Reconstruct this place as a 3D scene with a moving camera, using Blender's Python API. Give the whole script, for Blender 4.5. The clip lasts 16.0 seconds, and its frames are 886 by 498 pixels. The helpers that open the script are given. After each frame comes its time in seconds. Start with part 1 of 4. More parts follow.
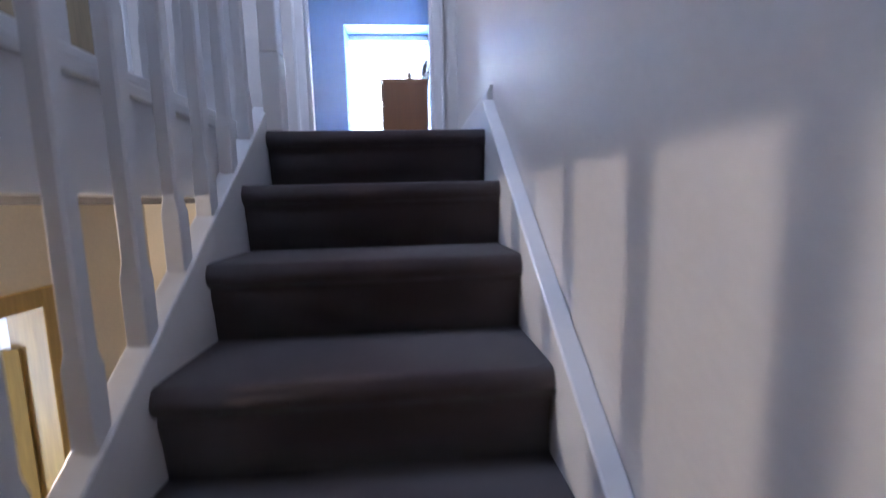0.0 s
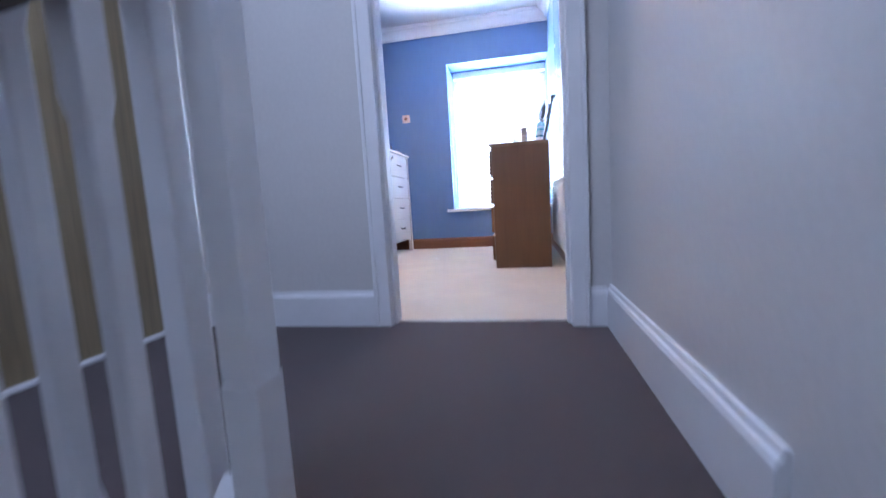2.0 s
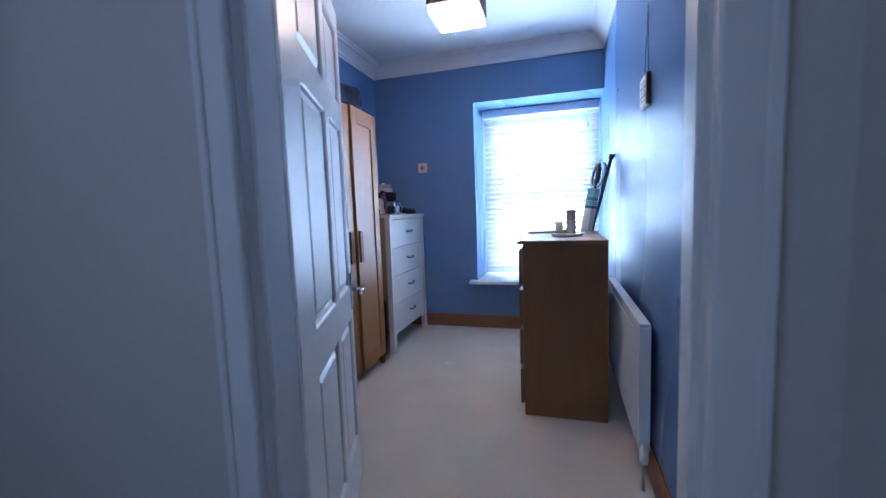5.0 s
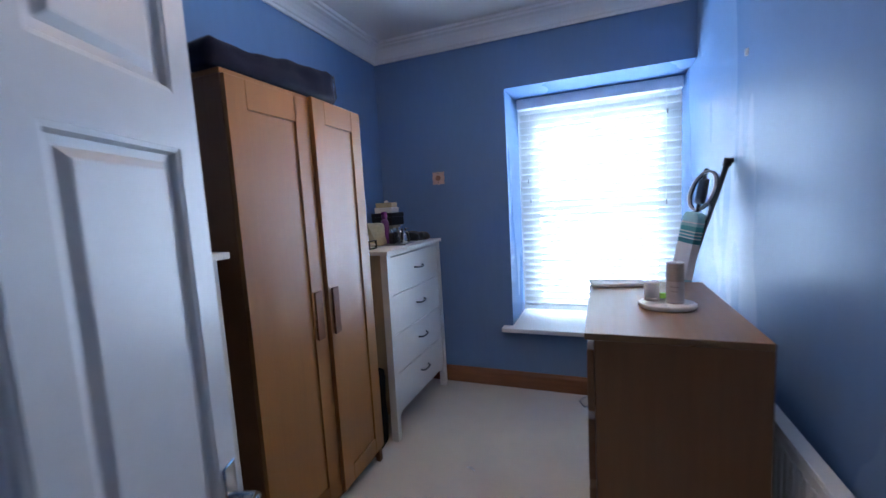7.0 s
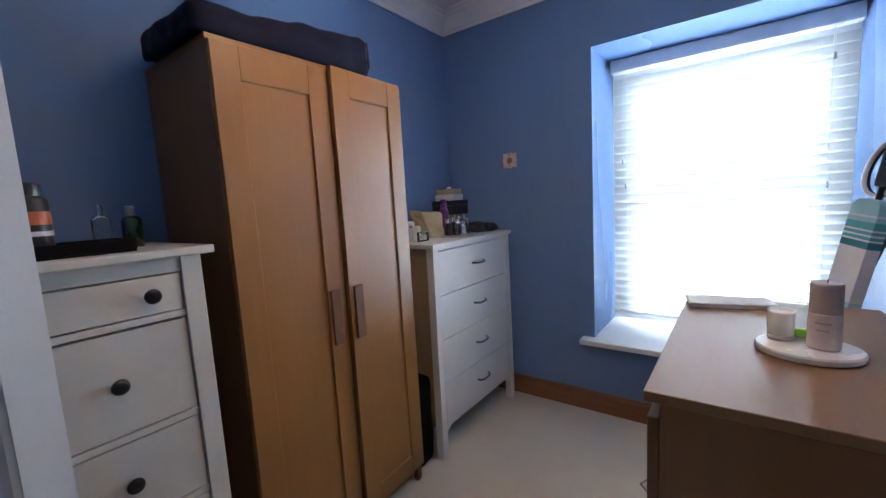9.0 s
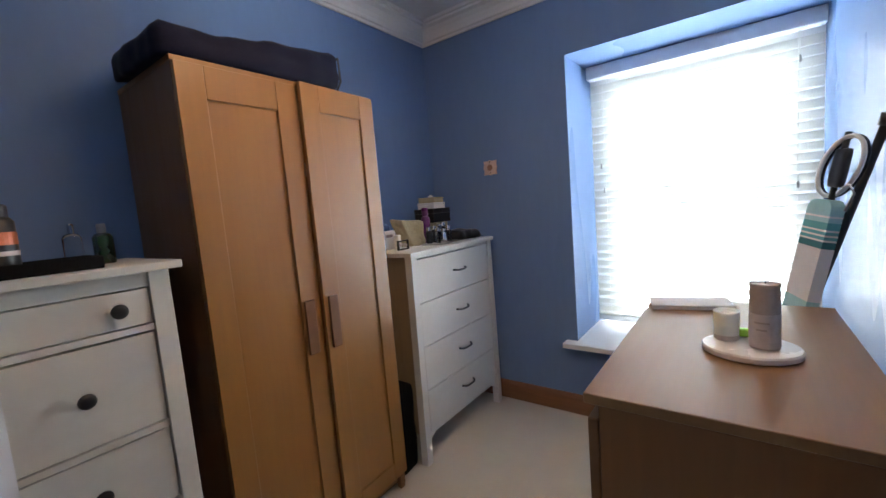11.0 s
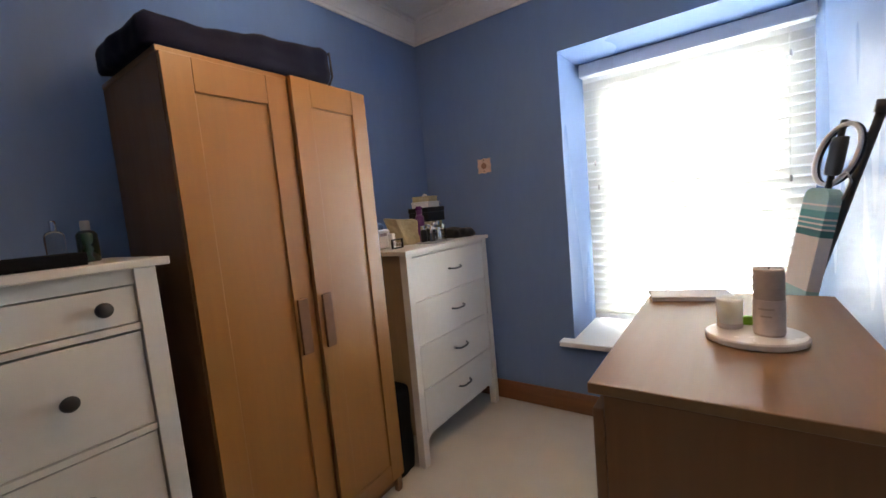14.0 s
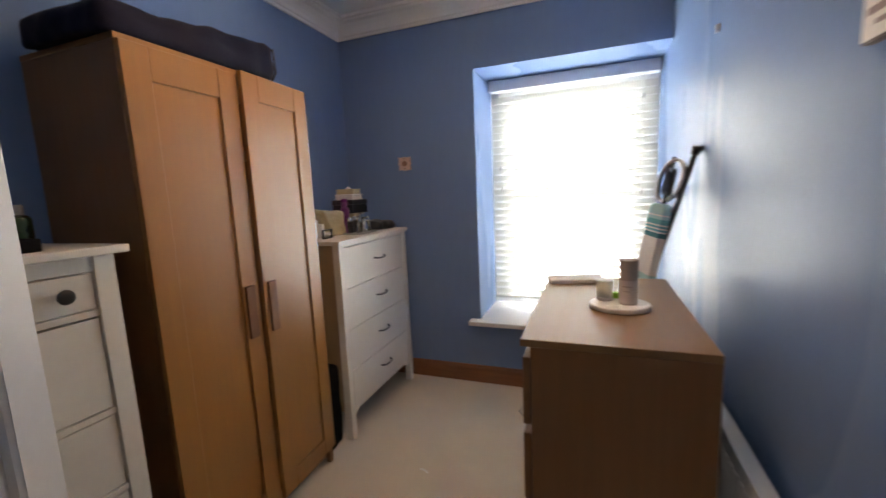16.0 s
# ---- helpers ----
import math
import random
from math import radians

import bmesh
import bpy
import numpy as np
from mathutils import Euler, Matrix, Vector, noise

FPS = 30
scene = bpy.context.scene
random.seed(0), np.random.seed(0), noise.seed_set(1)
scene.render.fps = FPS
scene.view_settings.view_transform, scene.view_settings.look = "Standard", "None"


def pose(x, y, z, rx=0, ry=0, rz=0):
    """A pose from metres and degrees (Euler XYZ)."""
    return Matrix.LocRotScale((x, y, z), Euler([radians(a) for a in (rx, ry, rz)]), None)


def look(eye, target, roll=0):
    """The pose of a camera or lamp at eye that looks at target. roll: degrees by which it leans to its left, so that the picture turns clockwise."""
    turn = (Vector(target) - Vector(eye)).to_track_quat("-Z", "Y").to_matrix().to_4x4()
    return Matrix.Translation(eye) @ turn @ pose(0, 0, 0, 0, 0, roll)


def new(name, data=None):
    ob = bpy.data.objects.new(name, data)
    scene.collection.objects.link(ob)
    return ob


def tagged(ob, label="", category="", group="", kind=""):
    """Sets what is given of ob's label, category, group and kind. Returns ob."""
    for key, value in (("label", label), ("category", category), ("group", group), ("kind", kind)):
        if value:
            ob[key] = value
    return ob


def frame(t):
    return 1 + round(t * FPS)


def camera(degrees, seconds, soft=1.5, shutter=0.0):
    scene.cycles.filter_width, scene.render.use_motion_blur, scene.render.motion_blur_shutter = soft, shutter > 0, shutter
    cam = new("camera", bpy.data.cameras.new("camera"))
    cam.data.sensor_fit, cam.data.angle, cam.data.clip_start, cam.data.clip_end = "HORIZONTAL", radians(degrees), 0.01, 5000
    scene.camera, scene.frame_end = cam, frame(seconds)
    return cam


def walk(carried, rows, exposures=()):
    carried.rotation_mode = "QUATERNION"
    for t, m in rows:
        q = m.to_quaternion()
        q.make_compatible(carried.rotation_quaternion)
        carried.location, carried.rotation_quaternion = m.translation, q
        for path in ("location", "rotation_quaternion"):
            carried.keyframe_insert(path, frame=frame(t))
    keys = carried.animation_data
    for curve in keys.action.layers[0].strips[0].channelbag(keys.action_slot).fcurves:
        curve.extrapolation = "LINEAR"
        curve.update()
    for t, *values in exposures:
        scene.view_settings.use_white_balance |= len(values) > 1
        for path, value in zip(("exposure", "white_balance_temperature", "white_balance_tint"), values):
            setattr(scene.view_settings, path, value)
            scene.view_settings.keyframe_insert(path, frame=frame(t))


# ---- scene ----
cam = camera(95.6, 16.0, shutter=0.6)
PATH = [
    (0, (0.275, -4.334, -0.263), (0.425, -2.354, -0.498), -1.4),
    (0.4, (0.244, -4.133, -0.137), (0.208, -2.147, -0.37), -2.8),
    (0.5, (0.223, -4.084, -0.113), (0.125, -2.099, -0.339), -3.4),
    (0.8, (0.227, -3.905, 0.01), (0.059, -1.925, -0.213), -4.0),
    (1, (0.218, -3.807, 0.109), (0.005, -1.832, -0.124), -4.7),
    (1.2, (0.225, -3.733, 0.193), (-0.022, -1.762, -0.037), -3.4),
    (1.5, (0.248, -3.601, 0.315), (-0.046, -1.635, 0.095), -3.8),
    (1.8, (0.24, -3.465, 0.429), (-0.105, -1.507, 0.216), -3.2),
    (2, (0.246, -3.356, 0.533), (-0.142, -1.406, 0.315), -3.4),
    (2.2, (0.242, -3.3, 0.637), (-0.171, -1.355, 0.424), -3.4),
    (2.5, (0.235, -3.208, 0.706), (-0.22, -1.272, 0.492), -2.3),
    (2.8, (0.226, -3.115, 0.819), (-0.276, -1.192, 0.598), -2.5),
    (3, (0.241, -3.02, 0.865), (-0.293, -1.102, 0.671), -2.7),
    (3.5, (0.229, -2.8, 1.034), (-0.315, -0.885, 0.841), -2.4),
    (4, (0.247, -2.635, 1.063), (-0.278, -0.714, 0.88), -1.7),
    (6.5, (0.148, -1.56, 1.403), (-0.552, 0.303, 1.205), -3.2),
    (7, (0.051, -1.276, 1.411), (-0.682, 0.573, 1.204), -3.3),
    (7.5, (-0.01, -1.113, 1.386), (-0.759, 0.726, 1.147), -3.1),
    (8, (0.033, -0.928, 1.395), (-0.979, 0.78, 1.147), -0.8),
    (10.5, (0.244, -0.786, 1.377), (-0.992, 0.77, 1.147), -4.0),
    (11, (0.255, -0.774, 1.392), (-0.936, 0.82, 1.188), -4.7),
    (11.5, (0.256, -0.772, 1.387), (-0.926, 0.831, 1.208), -5.0),
    (12, (0.253, -0.764, 1.381), (-0.923, 0.844, 1.203), -5.0),
    (12.5, (0.263, -0.75, 1.378), (-0.888, 0.877, 1.211), -5.4),
    (13, (0.24, -0.752, 1.366), (-0.898, 0.882, 1.184), -5.8),
    (13.5, (0.247, -0.753, 1.37), (-0.903, 0.874, 1.199), -5.6),
    (14, (0.231, -0.762, 1.357), (-0.933, 0.854, 1.17), -5.3),
    (14.5, (0.168, -0.769, 1.34), (-1.034, 0.814, 1.121), -5.0),
    (15, (0.141, -0.805, 1.371), (-1.046, 0.786, 1.117), -4.4),
    (15.5, (0.163, -0.922, 1.403), (-0.825, 0.796, 1.128), -3.3),
    (16, (0.187, -1.07, 1.409), (-0.512, 0.783, 1.134), -2.6),
]
LIGHTING = [(0, 1.76, 5120, 21), (1, 1.74, 5050, 20), (2, 1.50, 4920, 20), (2.5, 1.28, 4870, 20), (3, 1.02, 4800, 18), (4, 0.55, 4600, 15), (6.5, -0.48, 4570, 15), (7, -0.38, 4950, 14), (7.5, -0.45, 4980, 14), (8.2, -0.37, 5300, 14), (10.3, -0.22, 5950, 13.5), (11, -0.17, 6250, 13.5), (12.5, -0.17, 6600, 14.5), (14.5, -0.12, 7200, 16.5), (16, -0.22, 7300, 16.5)]
walk(cam, [(t, look(e, g, r)) for t, e, g, r in PATH], LIGHTING)

# ---- light ----
world = bpy.data.worlds.new("sky")
scene.world = world
world.use_nodes = True
wn = world.node_tree.nodes
sky = wn.new("ShaderNodeTexSky")
sky.sky_type, sky.sun_disc = "NISHITA", False
sky.sun_elevation, sky.sun_rotation = radians(48), radians(200)
world.node_tree.links.new(sky.outputs[0], wn["Background"].inputs[0])
wn["Background"].inputs[1].default_value = 0.10


def lamp(name, kind, energy, colour, m, sx=0.2, sy=0.2):
    data = bpy.data.lights.new(name, kind)
    data.energy, data.color = energy, colour
    if kind == "AREA":
        data.shape, data.size, data.size_y = "RECTANGLE", sx, sy
    else:
        data.shadow_soft_size = sx
    ob = new(name, data)
    ob.matrix_world = m
    return ob


# daylight outside the bedroom window, and an added fill lamp above the landing
lamp("window_daylight", "AREA", 208, (0.91, 1.0, 0.99), look((0.02, 2.60, 1.42), (0.02, 0, 1.1)), 1.15, 1.6)
lamp("landing_fill", "AREA", 12.5, (0.88, 0.93, 1.0), look((-0.55, -3.3, 2.86), (-0.549, -3.3, 0)), 0.86, 0.96)
lamp("pendant_bulb", "POINT", 13, (1.0, 0.70, 0.43), pose(-0.34, 0.14, 2.42), 0.05)
lamp("hall_bulb", "POINT", 14, (1.0, 0.77, 0.50), pose(-1.36, -3.55, -0.279), 0.022)
lamp("lower_room_daylight", "AREA", 28, (0.9, 0.95, 1.0), look((-3.15, -3.3, -1.5), (-1.5, -2.9, -1.4)), 1.2, 1.3)


# ---- materials ----
def mat(name, colour, rough=0.5, vary=0.06, grain=40.0, bump=0.05, blotch=2.5, metal=0.0, stretch=(1, 1, 1),
        rvar=0.05, coat=0.0, glass=0.0, emit=None, sheen=0.0, spec=0.5):
    """A surface with variation at two scales, fine relief and uneven gloss."""
    m = bpy.data.materials.new(name)
    m.use_nodes = True
    nt = m.node_tree
    N, L = nt.nodes, nt.links
    b = N["Principled BSDF"]
    tc = N.new("ShaderNodeTexCoord")
    mp = N.new("ShaderNodeMapping")
    mp.inputs["Scale"].default_value = stretch
    L.new(tc.outputs["Object"], mp.inputs[0])
    n1, n2 = N.new("ShaderNodeTexNoise"), N.new("ShaderNodeTexNoise")
    n1.inputs["Scale"].default_value, n1.inputs["Detail"].default_value = grain, 5
    n2.inputs["Scale"].default_value, n2.inputs["Detail"].default_value = blotch, 3
    L.new(mp.outputs[0], n1.inputs[0])
    L.new(mp.outputs[0], n2.inputs[0])
    add = N.new("ShaderNodeMath")
    add.operation = "ADD"
    L.new(n1.outputs[0], add.inputs[0])
    L.new(n2.outputs[0], add.inputs[1])
    ramp = N.new("ShaderNodeMapRange")
    ramp.inputs[1].default_value, ramp.inputs[2].default_value = 0.6, 1.4
    ramp.inputs[3].default_value, ramp.inputs[4].default_value = 1 - vary * 2, 1 + vary * 2
    L.new(add.outputs[0], ramp.inputs[0])
    mul = N.new("ShaderNodeVectorMath")
    mul.operation = "SCALE"
    mul.inputs[0].default_value = colour
    L.new(ramp.outputs[0], mul.inputs["Scale"])
    L.new(mul.outputs[0], b.inputs["Base Color"])
    rr = N.new("ShaderNodeMapRange")
    rr.inputs[1].default_value, rr.inputs[2].default_value = 0.35, 0.65
    rr.inputs[3].default_value, rr.inputs[4].default_value = max(0.02, rough - rvar), min(1, rough + rvar)
    L.new(n2.outputs[0], rr.inputs[0])
    L.new(rr.outputs[0], b.inputs["Roughness"])
    if bump:
        bp = N.new("ShaderNodeBump")
        bp.inputs["Strength"].default_value, bp.inputs["Distance"].default_value = bump, 0.004
        L.new(n1.outputs[0], bp.inputs["Height"])
        L.new(bp.outputs[0], b.inputs["Normal"])
    b.inputs["Metallic"].default_value = metal
    b.inputs["Coat Weight"].default_value = coat
    b.inputs["Coat Roughness"].default_value = 0.15
    b.inputs["Transmission Weight"].default_value = glass
    b.inputs["Sheen Weight"].default_value = sheen
    b.inputs["Specular IOR Level"].default_value = spec
    if emit:
        b.inputs["Emission Color"].default_value = (*emit[0], 1)
        b.inputs["Emission Strength"].default_value = emit[1]
    return m


M_BLUE = mat("blue_wall_paint", (0.154, 0.236, 0.415), 0.27, 0.018, 30, 0.06, 1.2, stretch=(1, 1, 0.25), rvar=0.012, spec=0.04)
M_GREY = mat("off_white_wall_paint", (0.62, 0.60, 0.58), 0.34, 0.025, 60, 0.06, 1.4)
M_CREAM = mat("cream_wall_paint", (0.82, 0.74, 0.58), 0.6, 0.03, 80, 0.08, 1.5)
M_CEIL = mat("ceiling_paint", (0.78, 0.78, 0.77), 0.8, 0.02, 60, 0.08, 2)
M_WHITE = mat("white_gloss_paint", (0.76, 0.76, 0.77), 0.32, 0.012, 25, 0.04, 4, rvar=0.015)
# White door paint with a darkened base to offset strong window light.
M_DOORWHITE = mat("dimmed_white_door_paint", (0.52, 0.515, 0.52), 0.36, 0.02, 25, 0.05, 4, rvar=0.03)
M_SATIN = mat("white_satin_paint", (0.70, 0.675, 0.63), 0.40, 0.015, 30, 0.04, 5, rvar=0.02)
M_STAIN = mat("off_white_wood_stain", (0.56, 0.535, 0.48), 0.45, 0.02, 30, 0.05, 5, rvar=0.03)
M_CARPET = mat("grey_brown_carpet", (0.050, 0.030, 0.029), 0.95, 0.20, 420, 0.9, 6, sheen=0.25)
M_CREAMCARPET = mat("cream_carpet", (0.60, 0.525, 0.425), 0.95, 0.055, 380, 0.7, 3.5, sheen=0.2)
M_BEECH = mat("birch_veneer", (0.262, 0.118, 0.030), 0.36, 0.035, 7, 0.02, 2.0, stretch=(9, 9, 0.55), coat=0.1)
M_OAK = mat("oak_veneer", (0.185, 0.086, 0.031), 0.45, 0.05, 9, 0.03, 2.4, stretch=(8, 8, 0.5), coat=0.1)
# Same veneer as M_OAK with a lighter base and grain along y.
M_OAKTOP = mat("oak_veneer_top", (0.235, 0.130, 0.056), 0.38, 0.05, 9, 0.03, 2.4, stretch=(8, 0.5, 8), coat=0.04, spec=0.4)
# Grained tan: warm shade on white paint, put into the base colour.
M_TANSHADE = mat("warm_shaded_white_paint", (0.36, 0.27, 0.17), 0.5, 0.05, 9, 0.03, 2.4, stretch=(8, 8, 0.5))
M_PLINTH = mat("varnished_pine", (0.20, 0.085, 0.035), 0.35, 0.12, 8, 0.05, 3, stretch=(0.6, 6, 6))
M_RAIL = mat("dark_stained_handrail", (0.055, 0.033, 0.024), 0.35, 0.12, 8, 0.05, 3, stretch=(6, 0.6, 6))
M_DOORWOOD = mat("olive_brown_door_veneer", (0.25, 0.195, 0.110), 0.42, 0.14, 7, 0.04, 2, stretch=(9, 9, 0.5))
M_FRAMEWOOD = mat("honey_pine", (0.47, 0.32, 0.09), 0.4, 0.1, 8, 0.04, 3, stretch=(7, 7, 0.6))
M_DARK = mat("black_bronze_metal", (0.035, 0.033, 0.032), 0.36, 0.1, 60, 0.05, 6, metal=0.6)
M_HANDLE = mat("brown_lacquered_strip", (0.150, 0.075, 0.040), 0.6, 0.06, 30, 0.03, 6, spec=0.2)
M_CHROME = mat("chrome", (0.75, 0.75, 0.76), 0.10, 0.02, 20, 0.0, 5, metal=1.0)
M_STEEL = mat("worn_steel", (0.45, 0.44, 0.43), 0.32, 0.08, 60, 0.05, 6, metal=1.0)
M_PEWTER = mat("dull_pewter", (0.16, 0.16, 0.165), 0.4, 0.06, 60, 0.03, 6, metal=0.8)
M_NAVY = mat("navy_nylon", (0.006, 0.007, 0.020), 0.6, 0.2, 300, 0.25, 5, spec=0.10)
M_SOOT = mat("matt_black_fabric", (0.006, 0.006, 0.007), 0.9, 0.2, 200, 0.2, 6, spec=0.1)
M_BLACK = mat("black_plastic", (0.012, 0.012, 0.014), 0.4, 0.1, 60, 0.05, 6)
def slat_material():
    m = mat("white_blind_slat", (0.70, 0.70, 0.68), 0.45, 0.02, 30, 0.03, 6)
    N, L = m.node_tree.nodes, m.node_tree.links
    tr = N.new("ShaderNodeBsdfTranslucent")
    tr.inputs[0].default_value = (0.85, 0.86, 0.82, 1)
    mx = N.new("ShaderNodeMixShader")
    mx.inputs[0].default_value = 0.27
    L.new(N["Principled BSDF"].outputs[0], mx.inputs[1])
    L.new(tr.outputs[0], mx.inputs[2])
    L.new(mx.outputs[0], N["Material Output"].inputs[0])
    return m


M_SLAT = slat_material()
M_UPVC = mat("white_window_plastic", (0.80, 0.81, 0.82), 0.3, 0.02, 20, 0.02, 4)
M_SHADE = mat("brown_lamp_shade", (0.14, 0.10, 0.09), 0.8, 0.1, 250, 0.3, 5)
M_DIFF = mat("glowing_diffuser", (0.9, 0.85, 0.75), 0.6, 0.02, 40, 0.0, 4, emit=((1.0, 0.60, 0.30), 28.0))
M_GLASSY = mat("clear_glass", (0.95, 0.97, 0.97), 0.03, 0.0, 20, 0.0, 4, glass=1.0)
M_CANDLE = mat("taupe_wax", (0.42, 0.36, 0.32), 0.55, 0.06, 60, 0.1, 12)
M_LABEL = mat("pale_paper_label", (0.60, 0.53, 0.51), 0.7, 0.05, 90, 0.05, 12)
M_WAX = mat("white_wax", (0.80, 0.79, 0.75), 0.5, 0.03, 40, 0.05, 10)
for wax, depth in ((M_WAX, 0.7), (M_CANDLE, 0.25)):
    wax.node_tree.nodes["Principled BSDF"].inputs["Subsurface Weight"].default_value = depth
    wax.node_tree.nodes["Principled BSDF"].inputs["Subsurface Radius"].default_value = (0.03, 0.028, 0.022)
    wax.node_tree.nodes["Principled BSDF"].inputs["Subsurface Scale"].default_value = 1.0
M_MARBLE = mat("white_marble", (0.74, 0.71, 0.69), 0.25, 0.07, 20, 0.02, 9)
M_GREEN = mat("lime_plastic", (0.35, 0.62, 0.05), 0.4, 0.05, 40, 0.03, 6)
M_PAPER = mat("white_card", (0.74, 0.73, 0.71), 0.7, 0.04, 80, 0.05, 8)
M_BEIGEBAG = mat("beige_paper_bag", (0.50, 0.44, 0.27), 0.75, 0.1, 60, 0.3, 9)
M_PURPLE = mat("purple_plastic", (0.16, 0.035, 0.16), 0.3, 0.06, 40, 0.03, 6)
M_BOTTLEGREEN = mat("dark_green_glass", (0.012, 0.038, 0.016), 0.12, 0.1, 30, 0.0, 6, coat=0.5)
M_ORANGE = mat("orange_label", (0.42, 0.11, 0.04), 0.5, 0.15, 60, 0.03, 14)
M_MAUVE = mat("mauve_card", (0.26, 0.20, 0.22), 0.7, 0.06, 60, 0.05, 6)
M_TEAL = mat("teal_cotton", (0.10, 0.36, 0.38), 0.85, 0.08, 260, 0.3, 9)
M_PALETEAL = mat("pale_teal_cotton", (0.34, 0.58, 0.60), 0.85, 0.08, 260, 0.3, 9)
M_DARKTEAL = mat("dark_teal_cotton", (0.03, 0.16, 0.18), 0.85, 0.08, 260, 0.3, 9)
M_COTTON = mat("white_cotton", (0.74, 0.72, 0.70), 0.85, 0.05, 260, 0.3, 9)
M_PLAQUE = mat("cream_ceramic", (0.62, 0.43, 0.34), 0.35, 0.08, 40, 0.05, 14)
M_TERRACOTTA = mat("brown_ceramic", (0.30, 0.14, 0.08), 0.4, 0.1, 40, 0.05, 14)
M_BLUEGREY = mat("dark_blue_cloth", (0.045, 0.085, 0.17), 0.8, 0.15, 200, 0.2, 8)
M_OUT = mat("bright_overcast_distance", (0.8, 0.8, 0.8), 0.9, 0.02, 1, 0.0, 0.2, emit=((0.93, 0.97, 1.0), 11.0))

# ---- building helpers ----
ORG = {}


def thing(name, at, label="", category="", group="", kind="", m=None):
    """A top-level Empty at the thing's base."""
    ob = new(name)
    ob.empty_display_size = 0.05
    ob.matrix_world = m if m else Matrix.Translation(at)
    ORG[ob.name] = Vector((0, 0, 0)) if m else Vector(at)
    return tagged(ob, label, category, group, kind)


def part(name, bm, material, parent=None, label="", smooth=False, category="", kind="", group=""):
    """Links a bmesh as one mesh, under its thing or part; coordinates are the world's, or the thing's own frame."""
    me = bpy.data.meshes.new(name)
    org = ORG[parent.name] if parent else Vector((0, 0, 0))
    if parent:
        bmesh.ops.translate(bm, verts=bm.verts, vec=-org)
    bmesh.ops.recalc_face_normals(bm, faces=bm.faces)
    bm.to_mesh(me)
    bm.free()
    if smooth:
        for p in me.polygons:
            p.use_smooth = True
    me.materials.append(material)
    ob = new(name, me)
    if parent:
        ob.parent = parent
        ORG[ob.name] = org
    return tagged(ob, label, category, group, kind)


def box(x0, x1, y0, y1, z0, z1, bevel=0.0, seg=1, bm=None):
    b = bmesh.new()
    bmesh.ops.create_cube(b, size=1)
    for v in b.verts:
        v.co = Vector(((x0 + x1) / 2 + v.co.x * (x1 - x0), (y0 + y1) / 2 + v.co.y * (y1 - y0), (z0 + z1) / 2 + v.co.z * (z1 - z0)))
    if bevel:
        bmesh.ops.bevel(b, geom=b.edges[:], offset=bevel, segments=seg, affect="EDGES", profile=0.5)
    if bm is None:
        return b
    return join(bm, b)


def join(bm, other):
    me = bpy.data.meshes.new("joined")
    other.to_mesh(me)
    other.free()
    bm.from_mesh(me)
    bpy.data.meshes.remove(me)
    return bm


def lathe(profile, cx, cy, seg=28):
    """A turned body from (radius, z) rings about a vertical line."""
    b = bmesh.new()
    rings = [[b.verts.new((cx + r * math.cos(2 * math.pi * i / seg), cy + r * math.sin(2 * math.pi * i / seg), z)) for i in range(seg)]
             for r, z in profile]
    for a, c in zip(rings, rings[1:]):
        for i in range(seg):
            b.faces.new((a[i], a[(i + 1) % seg], c[(i + 1) % seg], c[i]))
    b.faces.new(rings[0][::-1])
    b.faces.new(rings[-1])
    return b


def tube(points, r, seg=10, bm=None, closed=False):
    """A round rod along points."""
    b = bm if bm is not None else bmesh.new()
    P = [Vector(p) for p in points]
    n = len(P)
    rings = []
    for i, p in enumerate(P):
        a, c = (P[i - 1], P[(i + 1) % n]) if closed else (P[max(i - 1, 0)], P[min(i + 1, n - 1)])
        d = (c - a).normalized()
        s = d.cross(Vector((0.31, 0.17, 0.93))).normalized()
        u = s.cross(d)
        rings.append([b.verts.new(p + r * (s * math.cos(2 * math.pi * k / seg) + u * math.sin(2 * math.pi * k / seg))) for k in range(seg)])
    for i in range(n if closed else n - 1):
        a, c = rings[i], rings[(i + 1) % n]
        for k in range(seg):
            b.faces.new((a[k], a[(k + 1) % seg], c[(k + 1) % seg], c[k]))
    if not closed:
        b.faces.new(rings[0][::-1])
        b.faces.new(rings[-1])
    return b


def extrude(outline, axis, a, c):
    """A prism: an outline of pairs in the plane across axis, from a to c along it."""
    b = bmesh.new()
    put = {"x": lambda p, q, t: (t, p, q), "y": lambda p, q, t: (p, t, q), "z": lambda p, q, t: (p, q, t)}[axis]
    lo = [b.verts.new(put(p, q, a)) for p, q in outline]
    hi = [b.verts.new(put(p, q, c)) for p, q in outline]
    n = len(outline)
    for i in range(n):
        b.faces.new((lo[i], lo[(i + 1) % n], hi[(i + 1) % n], hi[i]))
    b.faces.new(lo[::-1])
    b.faces.new(hi)
    return b


def setting(name, bm, material, label, category="wall"):
    return part(name, bm, material, None, label, category=category, kind="structure")


